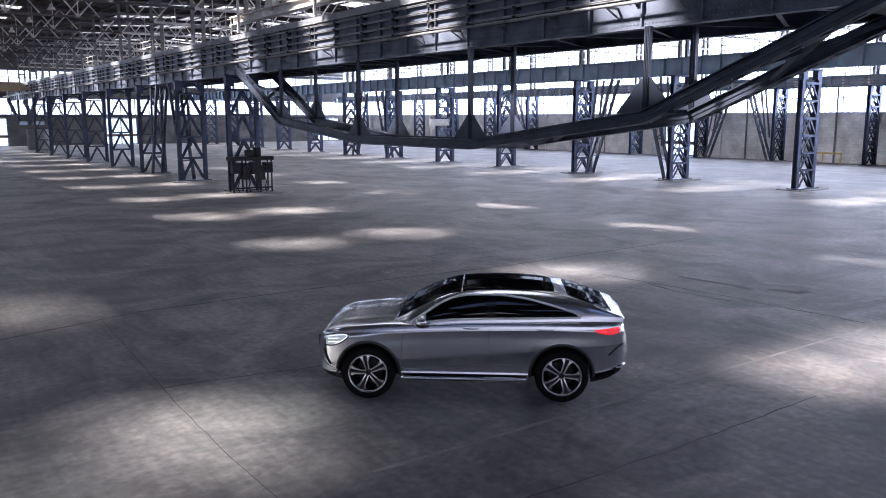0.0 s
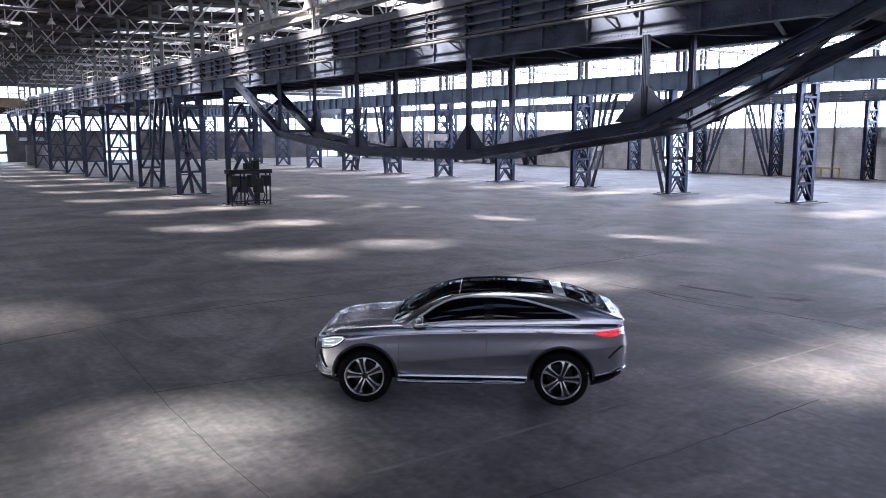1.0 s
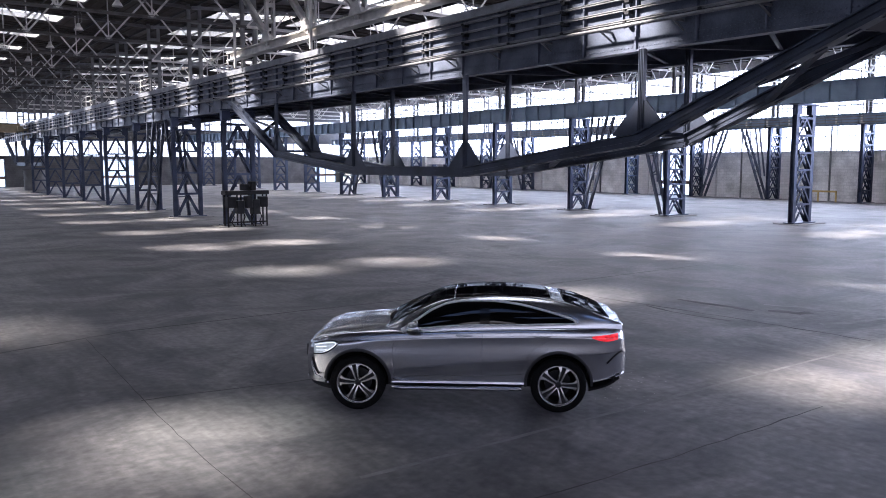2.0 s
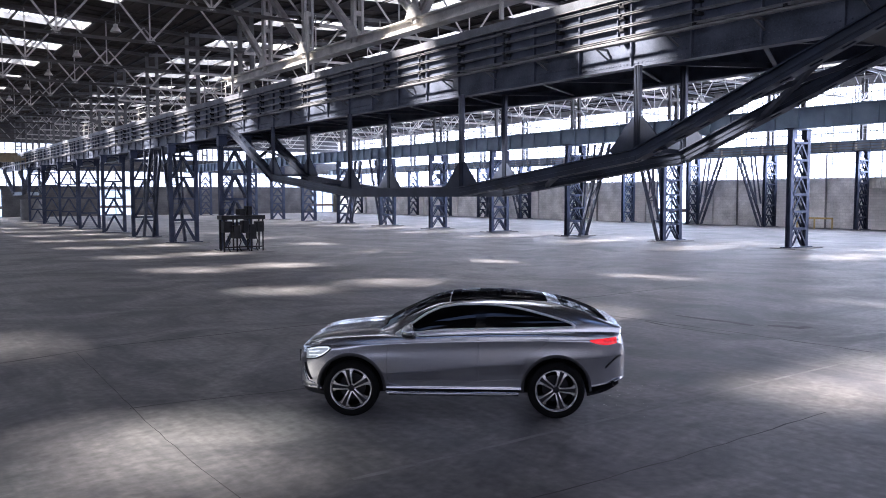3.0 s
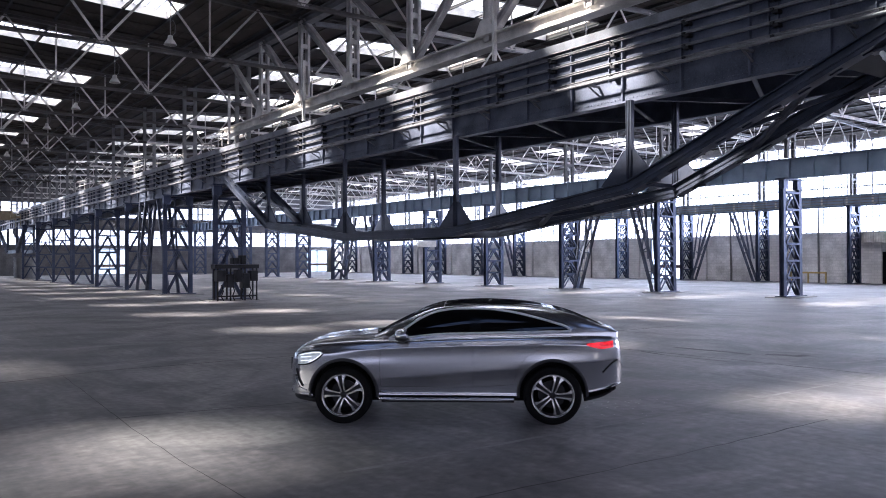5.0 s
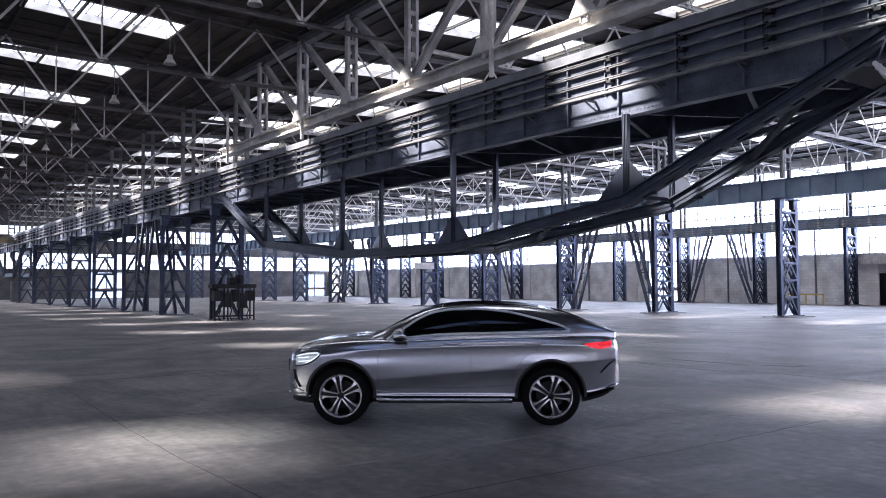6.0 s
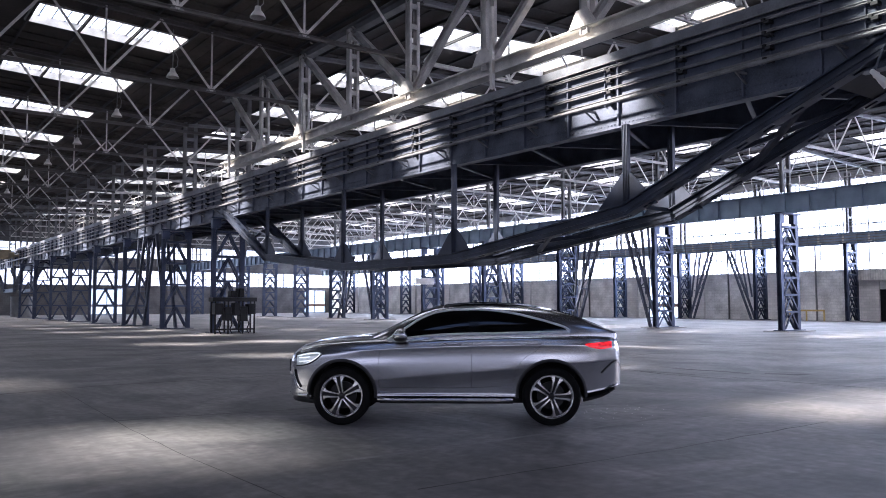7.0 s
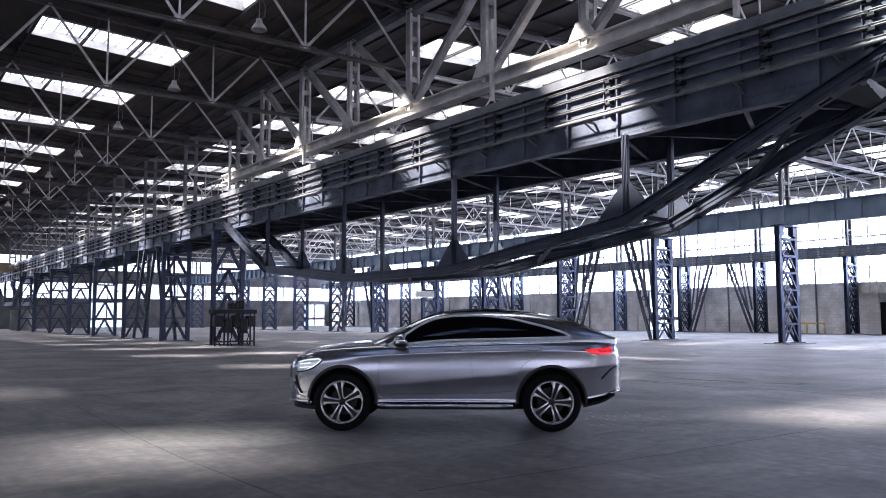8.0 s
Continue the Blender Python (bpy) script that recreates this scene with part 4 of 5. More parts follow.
def revolve(bm, profile, n=48):
    """Turns (radius, y) pairs round the y axis."""
    rings = [[bm.verts.new((r * math.cos(2 * math.pi * k / n), y, r * math.sin(2 * math.pi * k / n))) for k in range(n)] for r, y in profile]
    for a, b in zip(rings, rings[1:]):
        for k in range(n):
            bm.faces.new((a[k], a[(k + 1) % n], b[(k + 1) % n], b[k]))


def wheel_meshes():
    tyre = bmesh.new()
    revolve(tyre, [(0.280, 0.10), (0.295, 0.125), (0.332, 0.138), (0.372, 0.132), (0.395, 0.112), (0.403, 0.075), (0.399, 0.072), (0.399, 0.05), (0.403, 0.048), (0.403, -0.048), (0.399, -0.05), (0.399, -0.072), (0.403, -0.075), (0.395, -0.112), (0.372, -0.132), (0.30, -0.125), (0.285, -0.10)])
    rim = bmesh.new()
    revolve(rim, [(0.300, 0.116), (0.298, 0.130), (0.291, 0.128), (0.285, 0.105), (0.276, 0.108)])
    barrel = bmesh.new()
    revolve(barrel, [(0.276, 0.108), (0.270, 0.08), (0.262, 0.0), (0.268, -0.11), (0.10, -0.115), (0.02, -0.115)])
    disc = bmesh.new()
    revolve(disc, [(0.02, -0.06), (0.19, -0.06), (0.19, -0.035), (0.02, -0.035)])
    hub = bmesh.new()
    revolve(hub, [(0.001, 0.088), (0.030, 0.088), (0.034, 0.080), (0.058, 0.070), (0.062, 0.03), (0.001, 0.03)], 24)
    spoke = bmesh.new()
    for s in (-1, 1):
        # one arm of a twin spoke: slim, and flared into a broad foot on the rim
        rows = []
        for k in range(9):
            t = k / 8
            r = 0.040 + 0.254 * t
            flare = max(0.0, (t - 0.60) / 0.40) ** 2.0
            inner, outer = 0.010 + 0.018 * t + 0.006 * flare, 0.034 + 0.030 * t + 0.075 * flare
            y = 0.078 + 0.020 * math.sin(math.pi * min(1, t * 1.05)) + 0.012 * t
            drop = 0.010 * flare
            rows.append([spoke.verts.new((r - (0.05 * flare if z == outer else 0.0) * 0.35, yy, s * z)) for z, yy in ((inner, y - 0.05), (inner, y - 0.004), (inner + 0.003, y), (outer - 0.006, y - drop), (outer, y - 0.010 - drop), (outer, y - 0.05))])
        for a, b in zip(rows, rows[1:]):
            for k in range(6):
                spoke.faces.new((a[k], a[(k + 1) % 6], b[(k + 1) % 6], b[k]))
        spoke.faces.new(rows[0][::-1])
        spoke.faces.new(rows[-1])
    web = bmesh.new()
    vs = [web.verts.new(p) for p in ((0.05, 0.060, -0.012), (0.27, 0.072, -0.035), (0.27, 0.072, 0.035), (0.05, 0.060, 0.012))]
    web.faces.new(vs)
    vs = [web.verts.new(p) for p in ((0.05, 0.030, -0.012), (0.27, 0.030, -0.035), (0.27, 0.030, 0.035), (0.05, 0.030, 0.012))]
    web.faces.new(vs[::-1])
    return (mesh_of(tyre, "tyre", M_RUBBER, True), mesh_of(rim, "rim", M_ALLOY, True), mesh_of(disc, "brake_disc", M_DARK_ALLOY), mesh_of(hub, "hub_cap", M_DARK_ALLOY, True), mesh_of(spoke, "spoke", M_ALLOY), mesh_of(web, "spoke_web", M_DARK_ALLOY), mesh_of(barrel, "rim_barrel", M_TRIM, True))


def build_car():
    car = thing("car", (0, 0, 0), "silver metallic coupe sport utility car with tinted windows, parked on concrete", "car")
    # painted body with open wheel arches
    bm = loft(stations(nose(-2.62), nose(2.35), 0.03), body_section)
    cut_arches(bm, 0.475)
    body = part("body", bm, M_PAINT, car, smooth=True)
    cabin = part("roof_shell", loft(stations(nose(-2.50), 1.06, 0.03), cabin_section), M_PAINT, car, smooth=True)
    # glazing
    w_low = curve([(-1.72, 1.272), (-0.857, 1.252), (0.0, 1.232), (0.82, 1.152)])
    w_top = curve([(-1.72, 1.280), (-1.69, 1.312), (-1.50, 1.382), (-1.25, 1.452), (-0.857, 1.538), (-0.467, 1.575), (-0.156, 1.572), (0.117, 1.54), (0.35, 1.455), (0.56, 1.325), (0.82, 1.156)])
    for side in (1, -1):
        for x0, x1, nm in ((-0.325, 0.80, "front_side_window"), (-1.03, -0.46, "rear_side_window"), (-1.70, -1.045, "quarter_window")):
            part(nm, side_patch(x0, x1, w_low, w_top, cabin_section, 0.004, side), M_TINT, car, smooth=True)
        for x0, x1 in ((-0.465, -0.32), (-1.05, -1.025)):
            part("window_pillar", side_patch(x0, x1, w_low, w_top, cabin_section, 0.008, side, 3), M_GLOSS, car)
        for nm, line, r in (("lower_window_trim", w_low, 0.015), ("upper_window_trim", w_top, 0.018)):
            bm = bmesh.new()
            tube(bm, [(x, side * (flank_y(x, line(x), cabin_section) + 0.004), line(x)) for x in stations(-1.72, 0.82, 0.05)], r)
            part(nm, bm, M_BRIGHT, car, "polished metal trim strip", smooth=True)
    c_wind = curve([(-1.36, 0.52), (-1.2, 0.61), (-0.3, 0.645), (0.2, 0.66), (0.7, 0.74), (1.02, 0.77)])
    part("windscreen", top_patch(0.06, 1.02, c_wind, cabin_section, 0.005), M_TOP_GLASS, car, smooth=True)
    part("glass_roof", top_patch(-1.36, 0.04, c_wind, cabin_section, 0.006), M_TOP_GLASS, car, smooth=True)
    c_back = curve([(-2.30, 0.66), (-2.2, 0.71), (-1.8, 0.70), (-1.55, 0.60)])
    part("rear_window", top_patch(nose(-2.28), -1.55, c_back, cabin_section, 0.006), M_TOP_GLASS, car, smooth=True)
    # spoiler lip
    bm = bmesh.new()
    rows = []
    for k in range(25):
        y = -0.78 + 1.56 * k / 24
        bow = 0.10 * (y / 0.78) ** 2 + 0.06
        rows.append([bm.verts.new(p) for p in ((-2.285 + bow, y, 1.285 - 0.03 * (y / 0.78) ** 4), (-2.465 + bow, y, 1.268 - 0.03 * (y / 0.78) ** 4), (-2.46 + bow, y, 1.245), (-2.345 + bow, y, 1.20))])
    for a, b in zip(rows, rows[1:]):
        for k in range(4):
            bm.faces.new((a[k], a[(k + 1) % 4], b[(k + 1) % 4], b[k]))
    bm.faces.new(rows[0])
    bm.faces.new(rows[-1][::-1])
    part("spoiler", bm, M_PAINT, car, smooth=True)
    # wheel arches: liners and lips
    for s in (-1, 1):
        for side in (1, -1):
            bm = bmesh.new()
            rings = []
            for k in range(33):
                a = radians(-6 + 192 * k / 32)
                ring = []
                for r, o in ((0.455, -0.50), (0.455, 0.002), (0.460, 0.012), (0.478, 0.014), (0.497, 0.008), (0.500, -0.02)):
                    x, z = s * AXLE + r * math.cos(a), HUB + r * math.sin(a)
                    z = max(z, 0.345)
                    y = flank_y(x, max(z, c_low(x) + 0.02), body_section) if o > -0.1 else 0.95
                    ring.append(bm.verts.new((x, side * (y + o), z)))
                rings.append(ring)
            for a, b in zip(rings, rings[1:]):
                for k in range(5):
                    bm.faces.new((a[k], a[k + 1], b[k + 1], b[k]))
            part("wheel_arch_trim", bm, M_ARCH, car, "dark grey wheel arch lip", smooth=True)
    # dark floor pan between the wheels
    bm = bmesh.new()
    box(bm, -1.9, -0.52, 0.24, 2.0, 0.52, 0.62)
    box(bm, -2.0, -0.50, 0.5, 2.0, 0.50, 1.02)
    box(bm, -0.93, -0.86, 0.27, 0.93, 0.86, 0.42)
    part("floor_pan", bm, M_TRIM, car)
    # wheels
    tyre, rim, disc, hub, spoke, web, barrel = wheel_meshes()
    for s in (-1, 1):
        for side in (1, -1):
            w = part("wheel", tyre, None, car, "black tyre on a five twin-spoke alloy rim")
            w.name = "wheel"
            w.location = (s * AXLE, side * 0.845, HUB)
            w.rotation_euler = (0, 0, 0 if side > 0 else math.pi)
            part("rim", rim, None, w)
            part("rim_barrel", barrel, None, w)
            part("brake_disc", disc, None, w)
            part("hub_cap", hub, None, w)
            for k in range(5):
                for nm, me in (("spoke", spoke), ("spoke_web", web)):
                    p = part(nm, me, None, w)
                    p.rotation_euler = (0, radians((-7 if s > 0 else 36) * side - 72 * k), 0)
    for side in (1, -1):
        # door gaps
        for line in ([(0.93, 0.50), (0.945, 0.7), (0.93, 0.95), (0.86, 1.10)], [(-0.355, 0.50), (-0.355, 0.8), (-0.36, 1.0), (-0.365, 1.20)],
                     [(-0.93, 0.58), (-0.97, 0.72), (-1.08, 0.90), (-1.24, 1.0), (-1.33, 1.10), (-1.36, 1.20)], [(0.93, 0.50), (0.4, 0.495), (-0.355, 0.495), (-0.93, 0.53)]):
            pts = spline([(x, z, 0) for x, z in line], 8)
            bm = bmesh.new()
            tube(bm, [(p.x, side * (flank_y(p.x, p.y, body_section) - 0.0015), p.y) for p in pts], 0.0026, 6)
            part("door_gap", bm, M_TRIM, car)
        # handles
        for x in (-0.10, -1.20):
            z = 1.10
            h = bmesh.new()
            tube(h, [(x + d, side * (flank_y(x + d, z, body_section) + 0.014 - 0.02 * (d / 0.115) ** 4), z) for d in stations(-0.115, 0.115, 0.023)], 0.012)
            part("door_handle", h, M_CHROME, car, smooth=True)
        # mirror on a short foot
        m = bmesh.new()
        bmesh.ops.create_uvsphere(m, u_segments=20, v_segments=12, radius=1)
        for v in m.verts:
            flatten = 0.55 if v.co.x < 0 else 1.0
            v.co = Vector((0.60 + v.co.x * 0.125 * flatten, side * (1.055 + v.co.y * 0.15), 1.228 + v.co.z * (0.098 if v.co.z > 0 else 0.085)))
        mirror = part("side_mirror", m, M_PAINT, car, smooth=True)
        f = bmesh.new()
        section(f, (0.63, side * 0.87, 1.15), (0.62, side * 1.0, 1.18), flat(0.10, 0.035))
        part("mirror_foot", f, M_TRIM, mirror)
        f = bmesh.new()
        bmesh.ops.create_uvsphere(f, u_segments=20, v_segments=10, radius=1)
        for v in f.verts:
            flatten = 0.55 if v.co.x < 0 else 1.0
            v.co = Vector((0.60 + v.co.x * 0.121 * flatten, side * (1.05 + v.co.y * 0.147), 1.178 + v.co.z * 0.052))
        part("mirror_base", f, M_TRIM, mirror, "black lower shell", smooth=True)
        # running board: a bright tube with a flat step
        t = bmesh.new()
        tube(t, [(x, side * 1.0, 0.336 + 0.02 * max(0, abs(x + 0.02) - 0.82) * 4) for x in stations(-0.92, 0.95, 0.06)], 0.021, 10)
        board = part("running_board", t, M_SATIN, car, "bright metal side step", smooth=True)
        st = bmesh.new()
        box(st, -0.82, min(side * 0.80, side * 0.985), 0.30, 0.88, max(side * 0.80, side * 0.985), 0.325)
        part("step_plate", st, M_TRIM, board)
        st = bmesh.new()
        box(st, -0.75, min(side * 0.96, side * 1.028), 0.322, -0.30, max(side * 0.96, side * 1.028), 0.356)
        part("step_insert", st, M_SATIN, board)
        # sill
        sill = bmesh.new()
        box(sill, -0.93, min(side * 0.80, side * 0.925), 0.345, 0.95, max(side * 0.80, side * 0.90), 0.40)
        bmesh.ops.bevel(sill, geom=sill.edges, offset=0.02, affect="EDGES")
        part("sill", sill, M_TRIM, car)
        # tail lamp
        lo = curve([(-2.40, 1.050), (-2.2, 1.030), (-2.05, 1.048), (-1.90, 1.094)])
        hi = curve([(-2.40, 1.138), (-2.2, 1.124), (-2.05, 1.114), (-1.90, 1.100)])
        lamp = part("tail_lamp", side_patch(nose(-2.40), nose(-1.93), lo, hi, body_section, 0.010, side, 24, 6), M_TAIL, car, "lit red tail lamp", smooth=True)
        lo2 = curve([(-2.42, 1.055), (-2.2, 1.048), (-2.00, 1.068)])
        hi2 = curve([(-2.42, 1.072), (-2.2, 1.063), (-2.00, 1.074)])
        part("lamp_bar", side_patch(nose(-2.38), nose(-2.02), lo2, hi2, body_section, 0.014, side, 20, 2), M_TAIL_BAR, lamp)
        # headlamp
        lo = curve([(1.74, 0.955), (1.79, 0.905), (1.88, 0.845), (2.0, 0.808), (2.15, 0.795)])
        hi = curve([(1.74, 0.975), (1.79, 0.998), (1.95, 0.985), (2.15, 0.945)])
        head = part("headlamp", side_patch(1.74, nose(2.15), lo, hi, body_section, 0.008, side, 24, 6), M_LAMP, car, "clear glass headlamp with bright bars", smooth=True)
        bm = bmesh.new()
        for line in (lo, hi):
            tube(bm, [(x, side * (flank_y(x, line(x), body_section) + 0.008), line(x)) for x in stations(1.74, nose(2.15), 0.04)], 0.009, 6)
        part("bezel", bm, M_TRIM, head)
        bm = bmesh.new()
        ring = [(1.95, lo), (1.88, lo), (1.82, lo), (1.78, lo), (1.765, lo), (1.775, hi), (1.80, hi), (1.87, hi), (1.95, hi), (2.02, hi), (2.08, hi)]
        tube(bm, [(x, side * (flank_y(x, f(x) + (0.022 if f is lo else -0.022), body_section) + 0.012), f(x) + (0.022 if f is lo else -0.022)) for x, f in ring], 0.0065, 6)
        part("lamp_ring", bm, M_DRL, head, smooth=True)
        for low, high in ((0.855, 0.868), (0.905, 0.918)):
            part("lamp_bar", side_patch(1.90, nose(2.10), curve([(1.8, low + 0.03), (2.0, low), (2.2, low - 0.01)]), curve([(1.8, high + 0.03), (2.0, high), (2.2, high - 0.01)]), body_section, 0.013, side, 16, 2), M_DRL, head)
        # air intake in the front bumper, and the dark vent behind the rear wheel
        bm = bmesh.new()
        tube(bm, [(x, side * (flank_y(x, z, body_section) + 0.004), z) for x, z in ((2.13, 0.74), (2.11, 0.66), (2.08, 0.58), (2.03, 0.50))], 0.018)
        part("air_intake", bm, M_TRIM, car, smooth=True)
        bm = bmesh.new()
        tube(bm, [(x, side * (flank_y(x, z, body_section) + 0.01), z) for x, z in ((2.15, 0.66), (2.13, 0.56), (2.09, 0.48), (1.98, 0.44))], 0.008)
        part("intake_blade", bm, M_CHROME, car, smooth=True)
        bm = bmesh.new()
        tube(bm, [(x, side * (flank_y(x, z, body_section) + 0.004), z) for x, z in ((-2.15, 0.70), (-2.22, 0.77), (-2.29, 0.83), (-2.365, 0.87))], 0.012)
        part("bumper_vent", bm, M_TRIM, car, smooth=True)
        low = curve([(-2.45, 0.47), (-2.2, 0.375), (-1.9, 0.315)])
        high = curve([(-2.45, 0.535), (-2.2, 0.47), (-1.9, 0.43)])
        valance = side_patch(nose(-2.45), -1.88, low, high, body_section, 0.006, side, 20, 3)
        bmesh.ops.solidify(valance, geom=valance.faces[:], thickness=0.03)
        part("bumper_valance", valance, M_TRIM, car, "black lower bumper")
        bm = bmesh.new()
        tube(bm, [(x, side * y, z) for x, y, z in ((-2.28, 0.86, 0.50), (-2.36, 0.80, 0.52), (-2.42, 0.72, 0.53))], 0.014, 10)
        part("exhaust_trim", bm, M_CHROME, car, smooth=True)
    # grille, bumper lip and diffuser
    bm = bmesh.new()
    for k in range(2):
        z = 0.68 + 0.11 * k
        tube(bm, [(2.295 - 0.06 * (y / 0.42) ** 2 * 0.6, y, z) for y in stations(-0.40, 0.40, 0.1)], 0.02)
    grille = part("grille", bm, M_CHROME, car, smooth=True)
    bm = bmesh.new()
    box(bm, 2.10, -0.60, 0.62, 2.285, 0.60, 0.93)
    bmesh.ops.bevel(bm, geom=bm.edges, offset=0.07, segments=3, affect="EDGES")
    part("grille_backing", bm, M_ARCH, grille)
    bm = bmesh.new()
    tube(bm, [(2.305 - 0.42 * (abs(y) / 0.9) ** 4, y, 0.375) for y in stations(-0.90, 0.90, 0.06)], 0.02, 10)
    part("front_lip", bm, M_CHROME, car, "bright metal skid lip", smooth=True)
    bm = bmesh.new()
    tube(bm, [(2.235 - 0.42 * (abs(y) / 0.9) ** 4, y, 0.31) for y in stations(-0.90, 0.90, 0.06)], 0.04, 10)
    part("front_apron", bm, M_TRIM, car, smooth=True)
    bm = bmesh.new()
    for z, r in ((0.45, 0.05), (0.51, 0.05)):
        tube(bm, [(-2.33 + 0.30 * (abs(y) / 0.92) ** 4, y, z) for y in stations(-0.72, 0.72, 0.06)], r, 10)
    part("rear_apron", bm, M_TRIM, car, smooth=True)
    # windscreen wiper cowl
    bm = bmesh.new()
    tube(bm, [(1.06 - 0.22 * (y / 0.7) ** 2, y, 1.212 - 0.05 * (y / 0.7) ** 2) for y in stations(-0.70, 0.70, 0.07)], 0.022)
    part("wiper_cowl", bm, M_TRIM, car, smooth=True)
    for p in car.children:
        if not p.name.split(".")[0] == "wheel":
            p.location.z += 0.02
    return car


car = build_car()
car.matrix_world = Matrix.Translation((6.98, 9.087, 0)) @ Matrix.Rotation(math.atan2(1.832, -2.269), 4, "Z") @ Matrix.Translation((0, -0.965, 0))


# ---- doors, braces, rails and small things ----
M_RUST = material("rusty_rail", (0.17, 0.10, 0.075), 0.8, 0.0, 0.4, 2, 20, 0.2)


def sheet_door(name, along, at, width, height):
    """A large door of pale blue translucent sheets in a steel frame; the origin is at a lower corner."""
    d = thing(name, at, "closed tall door of pale blue translucent sheets in a dark frame", "door", kind="structure")

    def place(u, z, depth=0.0):
        return (depth, u, z) if along == "y" else (u, depth, z)
    for u in (0.08, width / 2, width - 0.08):
        bar("door_frame", place(u, 0), place(u, height), flat(0.14, 0.14), M_STEEL, d)
    for z, h, m in ((0.06, 0.12, M_STEEL), (1.45, 0.42, M_RUST), (height - 0.08, 0.12, M_STEEL)):
        bar("door_rail", place(0, z), place(width, z), flat(0.1, h), m, d)
    for i in range(1, 7):
        z = 1.66 + (height - 1.75) * i / 7
        bar("glazing_bar", place(0, z), place(width, z), flat(0.05, 0.05), M_TRUSS, d)
    for lo, hi in ((0.12, 1.24), (1.66, height - 0.14)):
        block("door_sheet", *place(0.1, lo, -0.02), *place(width - 0.1, hi, 0.0), M_BLUE, d)
    return d


sheet_door("door_1", "x", (31.3, Y_END + 0.2, 0), 5.1, 4.2)
sheet_door("door_2", "x", (12.5, Y_END + 0.2, 0), 5.1, 4.2)
sheet_door("door_3", "x", (69.0, Y_END + 0.2, 0), 4.5, 4.2)
sheet_door("door_4", "y", (X_FAR + 0.2, 56.4, 0), 4.2, 4.6)


def canopy_door():
    d = thing("door_5", (X_FAR, 34.7, 0), "dark goods door under a pale corrugated canopy", "door", kind="structure")
    block("door_leaf", 0.25, -1.0, 0, 0.32, 1.1, 2.9, M_BLACK, d)
    for i in range(6):
        block("door_slat", 0.235, -1.0, 0.1 + i * 0.45, 0.25, 1.1, 0.42 + i * 0.45, M_BLACK, d)
    bm = bmesh.new()
    for i in range(24):
        y = -3.15 + i * 0.215
        box(bm, -1.0, y, 3.75, -0.93, y + 0.12, 4.65)
    box(bm, -0.94, -3.2, 3.70, -0.02, 2.1, 3.78)
    box(bm, -0.94, -3.2, 4.63, -0.02, 2.1, 4.70)
    box(bm, -0.93, -3.15, 3.75, -0.9, 2.05, 4.65)
    part("canopy", bm, M_PALE, d, "pale corrugated canopy")
    for y in (-3.0, 1.95):
        bar("canopy_post", (-0.85, y, 0), (-0.85, y, 3.7), flat(0.16, 0.16), M_PALE, d)
    return d


canopy_door()


def portal_brace(x, y_foot, y_top, z_top, lean):
    b = thing("portal_brace", (x, 0, 0), "dark steel lattice brace leaning from a column's foot to the girder", "brace", "portal braces")
    for dx in (-0.35, 0.35):
        bar("brace_leg", (dx, y_foot, 0.05), (dx, y_top, z_top), i_shape(0.16, 0.2, 0.025), M_STEEL, b, (1, 0, 0))
        bar("brace_leg", (dx, y_foot + lean * 0.3, 2.3), (dx, y_top - lean * 1.5, z_top), i_shape(0.12, 0.14, 0.02), M_STEEL, b, (1, 0, 0))
    for k in range(1, 5):
        t = k / 5
        y, z = y_foot + (y_top - y_foot) * t, z_top * t
        bar("brace_tie", (-0.35, y, z), (0.35, y, z), flat(0.09, 0.07), M_STEEL, b)
        if k > 1:
            bar("brace_strut", (-0.35, y, z), (-0.35, y - lean * 1.0 * t, z + 0.3), flat(0.08, 0.06), M_STEEL, b)
            bar("brace_lacing", (-0.35, y, z), (0.35, y + (y_top - y_foot) / 5, z + z_top / 5), flat(0.07, 0.05), M_STEEL, b)
    foot = bmesh.new()
    box(foot, -0.55, y_foot - 0.35, 0, 0.55, y_foot + 0.35, 0.06)
    part("plinth", foot, M_CONC, b)
    return b


for n in (1, 5):
    portal_brace(ROW_R, R_Y + n * BAY + 0.85, R_Y + n * BAY + 3.0, 7.0, 1)
    portal_brace(ROW_R, R_Y + (n + 1) * BAY - 0.85, R_Y + (n + 1) * BAY - 3.2, 7.0, -1)
for n in (2, 6):
    portal_brace(ROW_S, s_y(n) + 0.85, s_y(n) + 3.4, 6.95, 1)
    portal_brace(ROW_S, s_y(n + 1) - 0.85, s_y(n + 1) - 3.4, 6.95, -1)
for n in (1, 2):
    portal_brace(17.8, Y0 + n * BAY + (0.9 if n == 1 else -0.9), Y0 + n * BAY + (3.2 if n == 1 else -3.2), 6.6, 1 if n == 1 else -1)


def handrail(x, y0, y1, z, mat):
    h = thing("handrail", (x, y0, z), "thin steel handrail along the top of a crane girder", "handrail", "girder handrails")
    n = max(1, round((y1 - y0) / 2.28))
    for i in range(n + 1):
        y = (y1 - y0) * i / n
        bar("baluster", (0, y, 0), (0, y, 1.0), flat(0.05, 0.05), mat, h)
    for zz in (0.55, 1.0):
        bar("rail", (0, 0, zz), (0, y1 - y0, zz), round_shape(0.028, 8), mat, h)
    return h


handrail(17.7, 45.5, 49.0, 8.82, M_PALE)
handrail(17.7, 61.0, 66.0, 8.82, M_PALE)
handrail(17.7, 78.0, 84.0, 8.82, M_PALE)
handrail(ROW_R + 0.15, 16.0, 34.8, 8.25, M_PALE)
